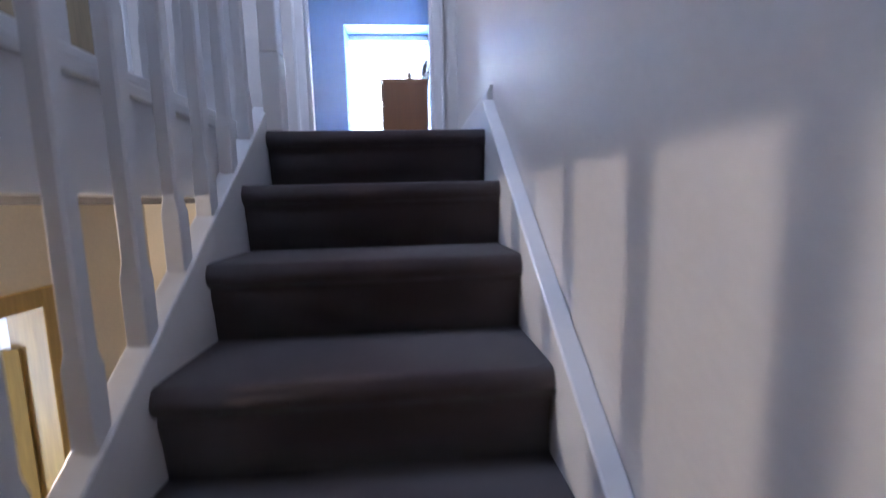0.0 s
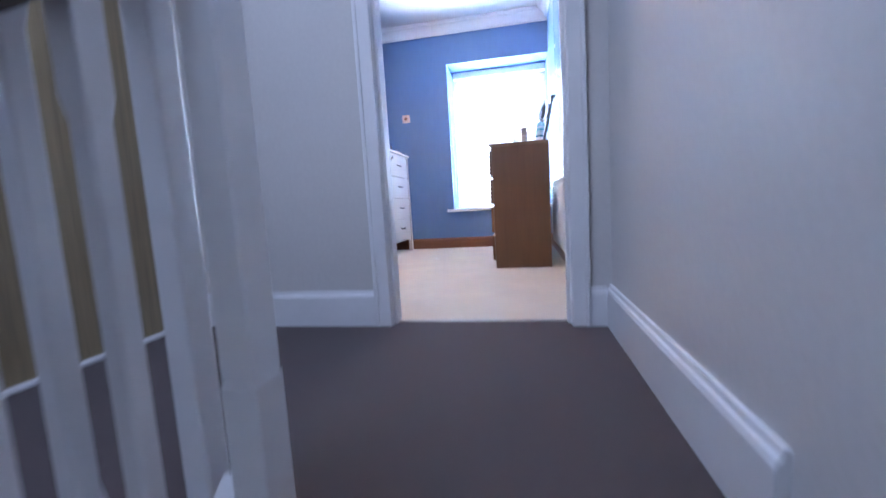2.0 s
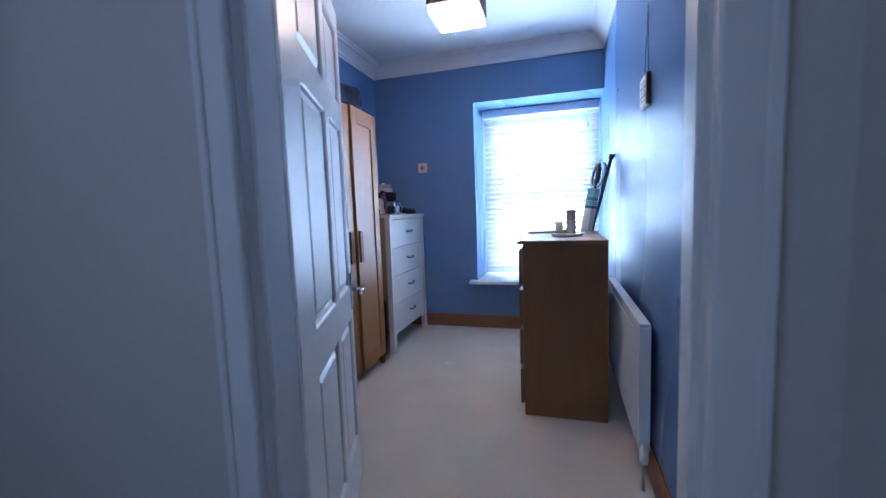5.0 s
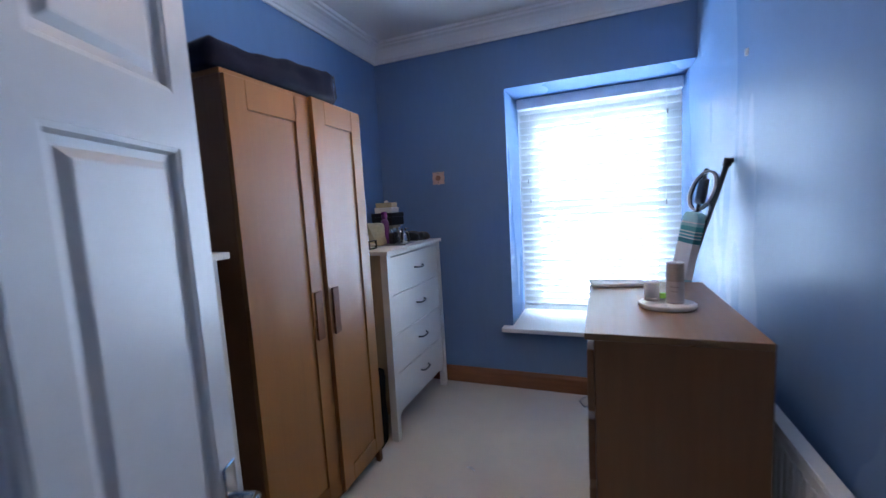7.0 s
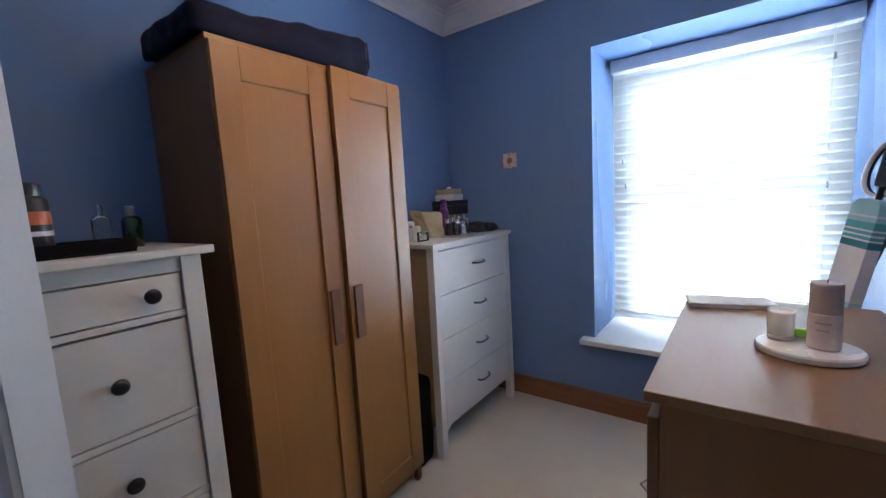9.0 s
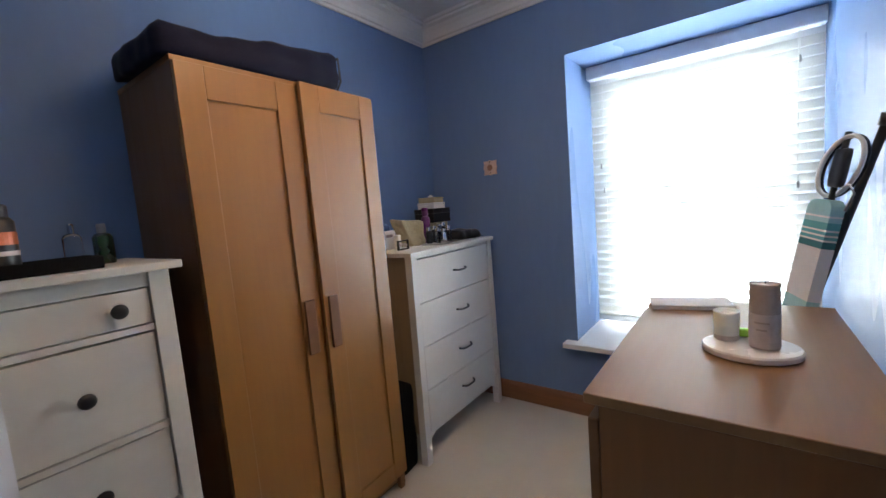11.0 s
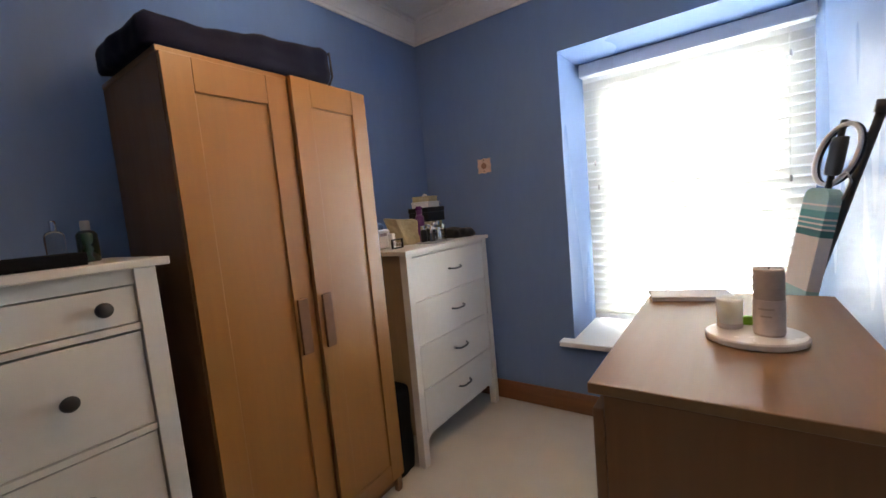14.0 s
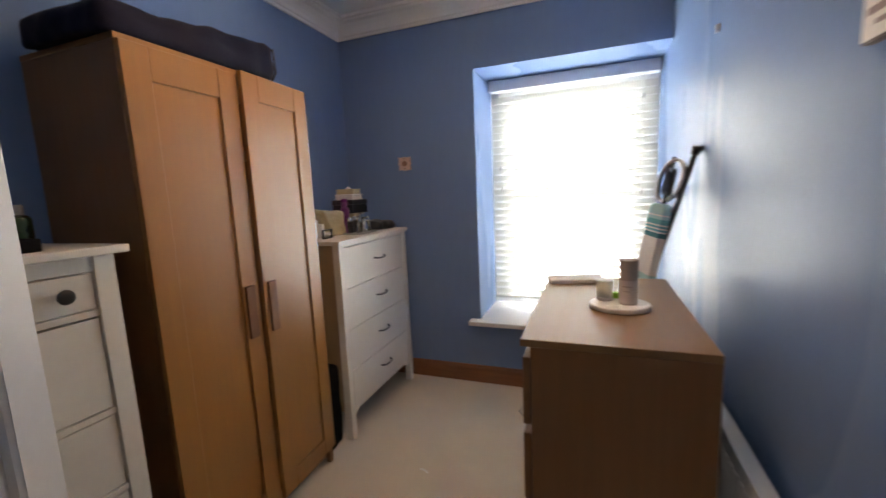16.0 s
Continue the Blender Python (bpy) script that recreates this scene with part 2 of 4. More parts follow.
# ---- plan, in metres ----
LX, RX = -1.65, 0.62            # bedroom side walls
DY0, DY1 = -1.65, -1.53         # door wall, landing face and bedroom face
WY = 1.725                      # window wall face
WOUT = 2.34                     # window wall outer face
CZ = 2.72                       # bedroom ceiling
DL, DR, DH = -0.345, 0.438, 2.03  # doorway
WL, WB, WT = -0.59, 0.47, 2.24  # window opening
SX0, SX1 = -0.225, 0.552        # stair treads
HX = 0.598                       # right wall of stairs and landing
GX = -0.315                     # edge of the landing along the stair well
LLX = -1.395                    # left wall of the landing
NOSE, GO, RISE = -2.85, 0.245, 0.20
HB = -2.80                      # floor of the hall below
YB = -6.90                      # wall behind the stairs
FB = -0.022                     # bedroom carpet, a little below the landing

# ---- bedroom shell ----
setting("floor_bedroom", box(LX, RX, DY1 - 0.06, WY, -0.12, FB), M_CREAMCARPET, "cream short-pile carpet across the bedroom floor", "floor")
setting("wall_left_bedroom", box(LX - 0.15, LX, DY0, WOUT, -0.12, CZ), M_BLUE, "blue painted bedroom wall behind the wardrobe")
setting("wall_right_bedroom", box(RX, RX + 0.15, DY1, WOUT, -0.12, CZ), M_BLUE, "blue painted bedroom wall with a satin sheen")
w = box(LX, WL, WY, WOUT, -0.12, CZ)
box(WL, RX, WY, WOUT, WT, CZ, bm=w)
box(WL, RX, WY, WOUT, -0.12, WB - 0.035, bm=w)
setting("wall_window", w, M_BLUE, "thick blue painted wall with a deep window reveal")
w = box(LX, DL - 0.03, DY1 - 0.055, DY1, -0.12, CZ)
box(DR + 0.03, RX, DY1 - 0.055, DY1, -0.12, CZ, bm=w)
box(DL - 0.03, DR + 0.03, DY1 - 0.055, DY1, DH + 0.03, CZ, bm=w)
setting("wall_door_bedroom_side", w, M_BLUE, "blue painted bedroom wall around the doorway")
setting("ceiling_bedroom", box(LX - 0.15, RX + 0.15, DY0, WOUT, CZ, CZ + 0.12), M_CEIL, "white painted bedroom ceiling", "ceiling")


def cornice(x0, x1, y0, y1):
    """A coved cornice round a room, one mitred ring of steps and a hollow."""
    prof = [(0.0, 2.585), (0.012, 2.585), (0.014, 2.603), (0.022, 2.607), (0.030, 2.628), (0.046, 2.650), (0.070, 2.672), (0.094, 2.682), (0.098, 2.694), (0.112, 2.697), (0.114, CZ - 0.003), (0.0, CZ - 0.003)]
    b = bmesh.new()
    rings = []
    for d, z in prof:
        rings.append([b.verts.new(c) for c in ((x0 + d, y0 + d, z), (x1 - d, y0 + d, z), (x1 - d, y1 - d, z), (x0 + d, y1 - d, z))])
    for i in range(len(rings)):
        a, c = rings[i], rings[(i + 1) % len(rings)]
        for k in range(4):
            b.faces.new((a[k], a[(k + 1) % 4], c[(k + 1) % 4], c[k]))
    return b


setting("cornice", cornice(LX + 0.001, RX - 0.001, DY1 + 0.001, WY - 0.001), M_CEIL, "white coved plaster cornice below the ceiling", "cornice")


def skirting(name, axis, a, c, face, side, material, h, label, z0=0.0, t=0.018):
    """A skirting board along axis with a rounded top step, on a wall at face, standing out towards side."""
    s = side
    prof = [(face, z0), (face + s * t, z0), (face + s * t, z0 + h - 0.03), (face + s * t * 0.8, z0 + h - 0.018), (face + s * t * 0.55, z0 + h - 0.013), (face + s * t * 0.4, z0 + h), (face, z0 + h)]
    b = extrude(prof, "y" if axis == "y" else "x", a, c)
    return setting(name, b, material, label, "skirting board")


skirting("skirting_window_wall", "x", LX + 0.001, RX - 0.001, WY, -1, M_PLINTH, 0.13, "reddish varnished wooden skirting below the window", z0=FB)
skirting("skirting_right_wall", "y", DY1 + 0.02, WY - 0.02, RX, -1, M_PLINTH, 0.13, "reddish varnished wooden skirting beside the radiator", z0=FB)
skirting("skirting_left_wall", "y", DY1 + 0.02, WY - 0.02, LX, 1, M_PLINTH, 0.13, "reddish varnished wooden skirting behind the furniture", z0=FB)

# ---- window ----
win = thing("window_1", (0.0, 2.25, WB), "white plastic window with two panes behind a blind", "window", kind="structure")
FY0, FY1 = 2.235, 2.30
b = box(WL, WL + 0.16, FY0, FY1, WB, WT)
box(RX - 0.15, RX, FY0, FY1, WB, WT, bm=b)
box(WL + 0.16, RX - 0.15, FY0, FY1, WB, WB + 0.10, bm=b)
box(WL + 0.16, RX - 0.15, FY0, FY1, WT - 0.19, WT, bm=b)
box(WL + 0.16, RX - 0.15, FY0, FY1, 1.33, 1.40, bm=b)
part("window_frame", b, M_UPVC, win)
for z0, z1 in ((WB + 0.10, 1.33), (1.40, WT - 0.19)):
    p = part("pane", box(WL + 0.16, RX - 0.15, 2.265, 2.269, z0, z1), M_GLASSY, win, "clear glass pane")
    p.visible_shadow = False
b = box(WL - 0.075, RX, 1.645, FY0 - 0.002, WB - 0.033, WB, 0.006, 2)
part("window_sill", b, M_WHITE, win, "white gloss painted window sill")

blind = thing("venetian_blind", (0.0, 2.12, WT), "white venetian blind lowered with its slats half open", "blind")
part("headrail", box(WL + 0.02, RX - 0.012, 2.075, 2.15, WT - 0.085, WT - 0.004, 0.004), M_UPVC, blind)
part("bottom_rail", box(WL + 0.035, RX - 0.016, 2.09, 2.14, 0.545, 0.563, 0.004), M_SLAT, blind)


def slat():
    b = bmesh.new()
    prof = [(-0.0250, 0.0), (-0.013, 0.0035), (0.0, 0.0045), (0.013, 0.0035), (0.0250, 0.0), (0.013, 0.0010), (0.0, 0.0020), (-0.013, 0.0010)]
    lo = [b.verts.new((WL + 0.035, y, z)) for y, z in prof]
    hi = [b.verts.new((RX - 0.016, y, z)) for y, z in prof]
    for i in range(8):
        b.faces.new((lo[i], lo[(i + 1) % 8], hi[(i + 1) % 8], hi[i]))
    b.faces.new(lo[::-1])
    b.faces.new(hi)
    return b


first, PITCH, TILT = None, 0.0535, -54
z = 0.595
while z < WT - 0.10:
    if first is None:
        first = part("slat", slat(), M_SLAT)
        ob = first
    else:
        ob = new("slat", first.data)
    ob.parent = blind
    ob.matrix_basis = pose(0, 0, z - WT, TILT + random.uniform(-0.8, 0.8), 0, random.uniform(-0.03, 0.03))
    z += PITCH
for x in (-0.47, 0.02, 0.50):
    for y in (2.093, 2.147):
        part("ladder_cord", tube([(x, y, 0.56), (x, y, WT - 0.09)], 0.0016, 5), M_SLAT, blind, "thin white cord")
for x, z in ((-0.49, 1.58), (-0.475, 1.42), (0.505, 2.0), (0.50, 1.36)):
    part("cord_toggle", lathe([(0.004, z - 0.018), (0.007, z - 0.014), (0.006, z + 0.014), (0.003, z + 0.018)], x, 2.062, 10), M_STEEL, blind, "small grey cord toggle", True)
    part("pull_cord", tube([(x, 2.064, z + 0.016), (x, 2.076, WT - 0.088)], 0.0011, 5), M_SLAT, blind, "thin white cord")
setting("backdrop_outside", box(-9, 9, 9.0, 9.05, -4, 9), M_OUT, "bright overcast sky beyond the window", "backdrop")

# ---- bedroom doorway and door ----
def casing(name, y0, y1, x0, x1, top, wdt, label, z0=0.0):
    """A moulded architrave round a doorway: two legs and a head, each with a raised outer bead."""
    t = thing(name, ((x0 + x1) / 2, (y0 + y1) / 2, z0), label, "door frame", kind="structure")
    lo, hi = (y0 - 0.008, y0 + 0.001) if y0 < DY0 else (y1 - 0.001, y1 + 0.008)
    for a, c, e, f in ((x0 - wdt, x0, x0 - wdt, x0 - wdt + 0.018), (x1, x1 + wdt, x1 + wdt - 0.018, x1 + wdt)):
        b = box(a, c, y0, y1, z0, top + wdt, 0.004)
        box(e, f, lo, hi, z0, top + wdt, 0.003, bm=b)
        part("leg", b, M_WHITE, t)
    b = box(x0, x1, y0, y1, top, top + wdt, 0.004)
    box(x0, x1, lo, hi, top + wdt - 0.018, top + wdt, 0.003, bm=b)
    part("head", b, M_WHITE, t)
    return t


casing("architrave_landing", DY0 - 0.022, DY0 - 0.0005, DL, DR, DH, 0.072, "white gloss painted architrave round the bedroom doorway")
casing("architrave_bedroom", DY1 + 0.0005, DY1 + 0.018, DL, DR, DH, 0.072, "white gloss painted architrave on the bedroom side", FB)
b = box(DL - 0.03, DL, DY0, DY1, 0, DH + 0.03)
box(DR, DR + 0.03, DY0, DY1, 0, DH + 0.03, bm=b)
box(DL, DR, DY0, DY1, DH, DH + 0.03, bm=b)
box(DL, DL + 0.012, DY0 + 0.03, DY1 - 0.042, 0, DH, bm=b)
box(DR - 0.012, DR, DY0 + 0.03, DY1 - 0.042, 0, DH, bm=b)
setting("door_lining", b, M_WHITE, "white painted door lining with a stop bead", "door frame")

DOOR_M = pose(DL - 0.004, DY1 + 0.020, 0, 0, 0, 111.3) @ pose(0, 0.036, 0)


def panel_door(name, width, height, cols, rows, m, material, label, thick=0.036):
    """A door leaf with recessed, fielded panels; in its own frame x runs from the hinge, y through the thickness."""
    d = thing(name, (0, 0, 0), label, "door", kind="structure", m=m)
    z0 = -0.008
    us = [0.0]
    for a, c in cols:
        us += [a, c]
    us.append(width)
    zs = [z0]
    for a, c in rows:
        zs += [a, c]
    zs.append(height)
    b = bmesh.new()
    for i in range(len(us) - 1):
        for j in range(len(zs) - 1):
            if not (i % 2 and j % 2):
                box(us[i], us[i + 1], -thick, 0, zs[j], zs[j + 1], bm=b)
    bmesh.ops.remove_doubles(b, verts=b.verts, dist=1e-5)
    part("door_frame_rails", b, material, d)
    for a, c in cols:
        for e, f in rows:
            b = bmesh.new()
            mid = -thick / 2
            for s, top in ((-1, -thick), (1, 0.0)):
                rings = []
                for ins, y in ((0.0, top - s * 0.001), (0.008, top - s * 0.004), (0.013, top - s * 0.0125), (0.026, top - s * 0.0135), (0.040, top - s * 0.005), (0.044, top - s * 0.0045)):
                    rings.append([b.verts.new(v) for v in ((a + ins, y, e + ins), (c - ins, y, e + ins), (c - ins, y, f - ins), (a + ins, y, f - ins))])
                for p, q in zip(rings, rings[1:]):
                    for k in range(4):
                        b.faces.new((p[k], p[(k + 1) % 4], q[(k + 1) % 4], q[k]))
                b.faces.new(rings[-1])
            part("door_panel", b, material, d)
    return d


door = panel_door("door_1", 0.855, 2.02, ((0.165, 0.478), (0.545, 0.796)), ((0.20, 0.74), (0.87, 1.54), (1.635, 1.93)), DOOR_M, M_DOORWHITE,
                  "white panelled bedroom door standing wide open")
for s, y in ((-1, -0.036), (1, 0.0)):
    pl = part("latch_plate", box(0.802, 0.842, min(y, y + s * 0.006), max(y, y + s * 0.006), 0.77, 0.93, 0.003), M_CHROME, door, "polished chrome latch plate")
    part("lever_handle", tube([(0.822, y + s * 0.004, 0.86), (0.822, y + s * 0.045, 0.86), (0.816, y + s * 0.056, 0.862), (0.79, y + s * 0.060, 0.866), (0.73, y + s * 0.056, 0.858)], 0.0085, 10), M_CHROME, pl, "chrome lever handle", True)
for zz in (0.24, 1.78):
    part("hinge", tube([(0.0, 0.009, zz - 0.05), (0.0, 0.009, zz + 0.05)], 0.007, 10), M_STEEL, door, "worn steel butt hinge", True)

# ---- landing and stairs ----
FZ = -0.235
b = box(LLX - 0.3, HX, NOSE + 0.05, DY1 - 0.0602, FZ, 0.0)
setting("floor_landing", b, M_CARPET, "grey-brown short-pile carpet on the landing", "floor")
setting("floor_gallery", box(LLX - 0.3, GX - 0.055, YB, NOSE + 0.05, FZ, 0.0), M_CARPET, "grey-brown carpet on the landing beside the stair well", "floor")
setting("fascia", box(GX - 0.055, GX, YB, NOSE + 0.05, FZ, -0.001, 0.0), M_WHITE, "white painted fascia along the edge of the landing", "trim")
nos = box(GX - 0.058, GX + 0.010, YB, NOSE + 0.035, 0.0, 0.026, 0.006, 2)
box(GX + 0.0005, GX + 0.022, YB, NOSE + 0.035, -0.030, -0.002, 0.006, 2, bm=nos)
setting("landing_nosing", nos, M_WHITE, "white painted base rail under the landing balusters", "trim")
setting("wall_right_stairs", box(HX, HX + 0.16, YB, DY1, HB, CZ), M_GREY, "off-white painted wall beside the stairs with a soft sheen")
w = box(LLX - 0.3, DL - 0.03, DY0, DY1 - 0.0555, HB, CZ)
box(DR + 0.03, HX, DY0, DY1 - 0.0555, HB, CZ, bm=w)
box(DL - 0.03, DR + 0.03, DY0, DY1 - 0.0555, DH + 0.03, CZ, bm=w)
box(DL - 0.03, DR + 0.03, DY0, DY1 - 0.0555, HB, FZ, bm=w)
setting("wall_door_landing_side", w, M_GREY, "off-white painted landing wall around the doorway")
# left wall of the landing with a second doorway
D2A, D2B = -2.46, -1.690
w = box(LLX - 0.14, LLX, YB, D2A, 0.0, CZ)
box(LLX - 0.14, LLX, D2B, DY0, 0.0, CZ, bm=w)
box(LLX - 0.14, LLX, D2A, D2B, 2.03, CZ, bm=w)
setting("wall_left_landing", w, M_GREY, "off-white painted landing wall with a second door")
b = box(LLX, LLX + 0.02, D2B, DY0, 0, 2.10, 0.004)
box(LLX, LLX + 0.02, D2A - 0.072, D2A, 0, 2.10, 0.004, bm=b)
box(LLX, LLX + 0.02, D2A, D2B, 2.03, 2.10, 0.004, bm=b)
setting("architrave_second_door", b, M_WHITE, "white gloss painted architrave round the second door", "door frame")
d2 = thing("door_2", (LLX - 0.06, (D2A + D2B) / 2, 0), "closed olive-brown wood veneer door on the landing", "door", kind="structure")
part("door_leaf", box(LLX - 0.085, LLX - 0.05, D2A + 0.003, D2B - 0.006, 0.01, 2.025, 0.002), M_DOORWOOD, d2)
part("knob", lathe([(0.012, 0.98), (0.026, 0.985), (0.028, 1.0), (0.02, 1.015)], LLX - 0.03, D2A + 0.07, 14), M_CHROME, d2, "chrome knob", True)
part("knob_stem", box(LLX - 0.052, LLX - 0.03, D2A + 0.06, D2A + 0.08, 0.99, 1.005), M_CHROME, d2, "chrome stem")
setting("threshold_bar", box(LLX - 0.09, LLX - 0.012, D2A, D2B, 0.0, 0.014, 0.003), M_WHITE, "white threshold strip under the second door", "trim")
setting("carpet_bar", box(DL, DR, DY1 - 0.062, DY1 - 0.045, 0.0005, 0.006, 0.002), M_STEEL, "thin metal carpet bar in the doorway", "trim")
skirting("skirting_landing_back", "x", LLX, DL - 0.072, DY0, -1, M_WHITE, 0.165, "white gloss skirting board on the landing")
skirting("skirting_landing_corner", "x", DR + 0.072, HX - 0.02, DY0, -1, M_WHITE, 0.165, "short white gloss skirting beside the doorway")
skirting("skirting_landing_right", "y", NOSE + 0.085, DY0, HX, -1, M_WHITE, 0.172, "white gloss skirting board beside the landing", t=0.022)
# Unseen ceiling; its shaft is added to let the landing fill lamp in.
SKX0, SKX1, SKY0, SKY1 = -1.0, -0.1, -3.8, -2.8
w = box(LLX - 0.3, SKX0, YB - 0.15, DY0, 2.60, 2.70)
box(SKX1, HX + 0.16, YB - 0.15, DY0, 2.60, 2.70, bm=w)
box(SKX0, SKX1, YB - 0.15, SKY0, 2.60, 2.70, bm=w)
box(SKX0, SKX1, SKY1, DY0, 2.60, 2.70, bm=w)
for a, c, e, f in ((SKX0 - 0.05, SKX0, SKY0, SKY1), (SKX1, SKX1 + 0.05, SKY0, SKY1), (SKX0, SKX1, SKY0 - 0.05, SKY0), (SKX0, SKX1, SKY1, SKY1 + 0.05)):
    box(a, c, e, f, 2.70, 3.05, bm=w)
setting("ceiling_landing", w, M_CEIL, "white painted landing ceiling with an added opening for the fill lamp", "ceiling")
# wall behind the stairs
w = box(LLX - 0.3, HX + 0.16, YB - 0.12, YB, HB, 2.60)
setting("wall_back_stairs", w, M_GREY, "plain off-white wall at the foot of the stairs")

# stairs: a carpeted flight, one tread and riser a piece
NST = 14
stairs = thing("staircase", ((SX0 + SX1) / 2, NOSE, HB), "straight stair flight covered in grey-brown carpet", "stairs", kind="structure")


def tread(k):
    """One carpeted step: rounded nosing, raked riser below it."""
    yn, zt = NOSE - GO * k, -RISE * k
    back = yn + GO + 0.07 if k else yn + 0.06
    prof = [(back, zt), (yn + 0.055, zt)]
    for i in range(1, 10):
        a = math.pi / 2 + math.pi * 0.86 * i / 9
        prof.append((yn + 0.034 + 0.034 * math.cos(a) * (1.0 if a > 2.2 else 1.25), zt - 0.034 + 0.034 * math.sin(a)))
    prof += [(yn + 0.018, zt - 0.085), (yn + 0.027, zt - 0.13), (yn + 0.034, zt - RISE), (back, zt - RISE)]
    return extrude(prof, "x", SX0, SX1)


for k in range(NST):
    part("step", tread(k), M_CARPET, stairs, smooth=True)


def string(name, x0, x1, up, label):
    """A raking string board beside the treads."""
    y0, y1 = NOSE + 0.06, NOSE - GO * NST
    zt = lambda y: (y - NOSE) / GO * RISE + up
    prof = [(y0, zt(y0)), (y1, zt(y1)), (y1, zt(y1) - 0.36), (y0, zt(y0) - 0.36)]
    b = extrude(prof, "x", x0, x1)
    bmesh.ops.bevel(b, geom=b.edges[:], offset=0.005, segments=2, affect="EDGES", profile=0.5)
    return setting(name, b, M_WHITE, label, "trim")


string("string_right", SX1, HX - 0.001, 0.065, "white painted wall string beside the stairs")
string("string_left", SX0 - 0.055, SX0, 0.045, "white painted open string carrying the stair balusters")

# balustrades
rail_x = SX0 - 0.028


def baluster(name, h0, h1):
    """A square baluster with a chamfered, slimmer middle."""
    b = bmesh.new()
    prof = [(0.0195, h0), (0.0195, h0 + 0.13), (0.0165, h0 + 0.16), (0.0165, h1 - 0.16), (0.0195, h1 - 0.13), (0.0195, h1)]
    rings = []
    for r, z in prof:
        c = r * 0.72 if r < 0.018 else r * 0.9
        pts = [(r, c), (c, r), (-c, r), (-r, c), (-r, -c), (-c, -r), (c, -r), (r, -c)]
        rings.append([b.verts.new((x, y, z)) for x, y in pts])
    for p, q in zip(rings, rings[1:]):
        for k in range(8):
            b.faces.new((p[k], p[(k + 1) % 8], q[(k + 1) % 8], q[k]))
    b.faces.new(rings[0][::-1])
    b.faces.new(rings[-1])
    return b


bal = thing("stair_balustrade", (rail_x, NOSE, 0.0), "white balusters under a dark raking handrail", "balustrade")
slope = RISE / GO
first = None
y = NOSE - 0.10
while y > NOSE - GO * 12:
    base = (y - NOSE) * slope + 0.035
    if first is None:
        first = part("baluster", baluster("baluster", 0, 0.862), M_WHITE, None)
        first.parent = bal
        ob = first
    else:
        ob = new("baluster", first.data)
        ob.parent = bal
    ob.matrix_basis = pose(0, y - NOSE, base)
    y -= 0.146


def raking_rail(x, y0, y1, z0, z1):
    b = bmesh.new()
    prof = [(-0.030, -0.042), (0.030, -0.042), (0.035, -0.026), (0.033, -0.006), (0.036, 0.016), (0.030, 0.038), (0.015, 0.048), (-0.015, 0.048), (-0.030, 0.038), (-0.036, 0.016), (-0.033, -0.006), (-0.035, -0.026)]
    lo = [b.verts.new((x + p, y0, z0 + q)) for p, q in prof]
    hi = [b.verts.new((x + p, y1, z1 + q)) for p, q in prof]
    n = len(prof)
    for i in range(n):
        b.faces.new((lo[i], lo[(i + 1) % n], hi[(i + 1) % n], hi[i]))
    b.faces.new(lo[::-1])
    b.faces.new(hi)
    return b


ya, yb = NOSE + 0.018, NOSE - GO * 12
part("handrail", raking_rail(rail_x, ya, yb, (ya - NOSE) * slope + 0.934, (yb - NOSE) * slope + 0.934), M_RAIL, bal, "dark stained wooden handrail")
NX, NY = -0.203, NOSE + 0.062
newel = box(NX - 0.0325, NX + 0.0325, NY - 0.0375, NY + 0.0375, 0.0, 0.268, 0.003)
box(NX - 0.031, NX + 0.031, NY - 0.036, NY + 0.036, 0.270, 0.868, 0.004, bm=newel)
box(NX - 0.032, NX + 0.032, NY - 0.037, NY + 0.037, 0.870, 1.02, 0.004, bm=newel)
nw = thing("newel_post", (NX, NY, 0.0), "white square newel post at the top of the stairs", "newel post")
part("post", newel, M_WHITE, nw)
part("cap", box(NX - 0.046, NX + 0.046, NY - 0.050, NY + 0.050, 1.02, 1.054, 0.010, 3), M_RAIL, nw, "dark stained post cap")
gal = thing("landing_balustrade", (GX - 0.022, NOSE, 0.0), "white balusters along the landing edge with a dark handrail", "balustrade")
gfirst = None
y = NOSE - 0.118
while y > YB + 0.06:
    if gfirst is None:
        gfirst = part("baluster", baluster("baluster", 0, 0.905), M_WHITE, None)
        gfirst.parent = gal
        ob = gfirst
    else:
        ob = new("baluster", gfirst.data)
        ob.parent = gal
    ob.matrix_basis = pose(0, y - NOSE, 0.026)
    y -= 0.146
part("end_post", box(GX - 0.050, GX + 0.004, -2.792, -2.738, 0.0, 0.925, 0.007, 2), M_WHITE, gal, "square white end post")
part("handrail", raking_rail(GX - 0.022, -2.735, YB, 0.972, 0.972), M_RAIL, gal, "dark stained wooden handrail")

# ---- hall below ----
setting("floor_hall", box(-3.2, HX, YB, DY0, HB - 0.1, HB), M_FRAMEWOOD, "honey-coloured wooden floor of the hall below", "floor")
LA, LB, HD = -3.17, -2.37, -0.60
w = box(LLX - 0.14, LLX, YB, LA, HB, FZ)
box(LLX - 0.14, LLX, LB, DY0, HB, FZ, bm=w)
box(LLX - 0.14, LLX, LA, LB, HD, FZ, bm=w)
setting("wall_left_hall", w, M_CREAM, "cream painted wall of the lamplit hall below")
setting("wall_end_hall", box(LLX, HX, DY0 - 0.012, DY0 - 0.001, HB, FZ - 0.001), M_CREAM, "cream painted end wall of the hall below")
b = box(LLX - 0.14, LLX + 0.025, LA - 0.0, LA + 0.085, HB, HD, 0.004)
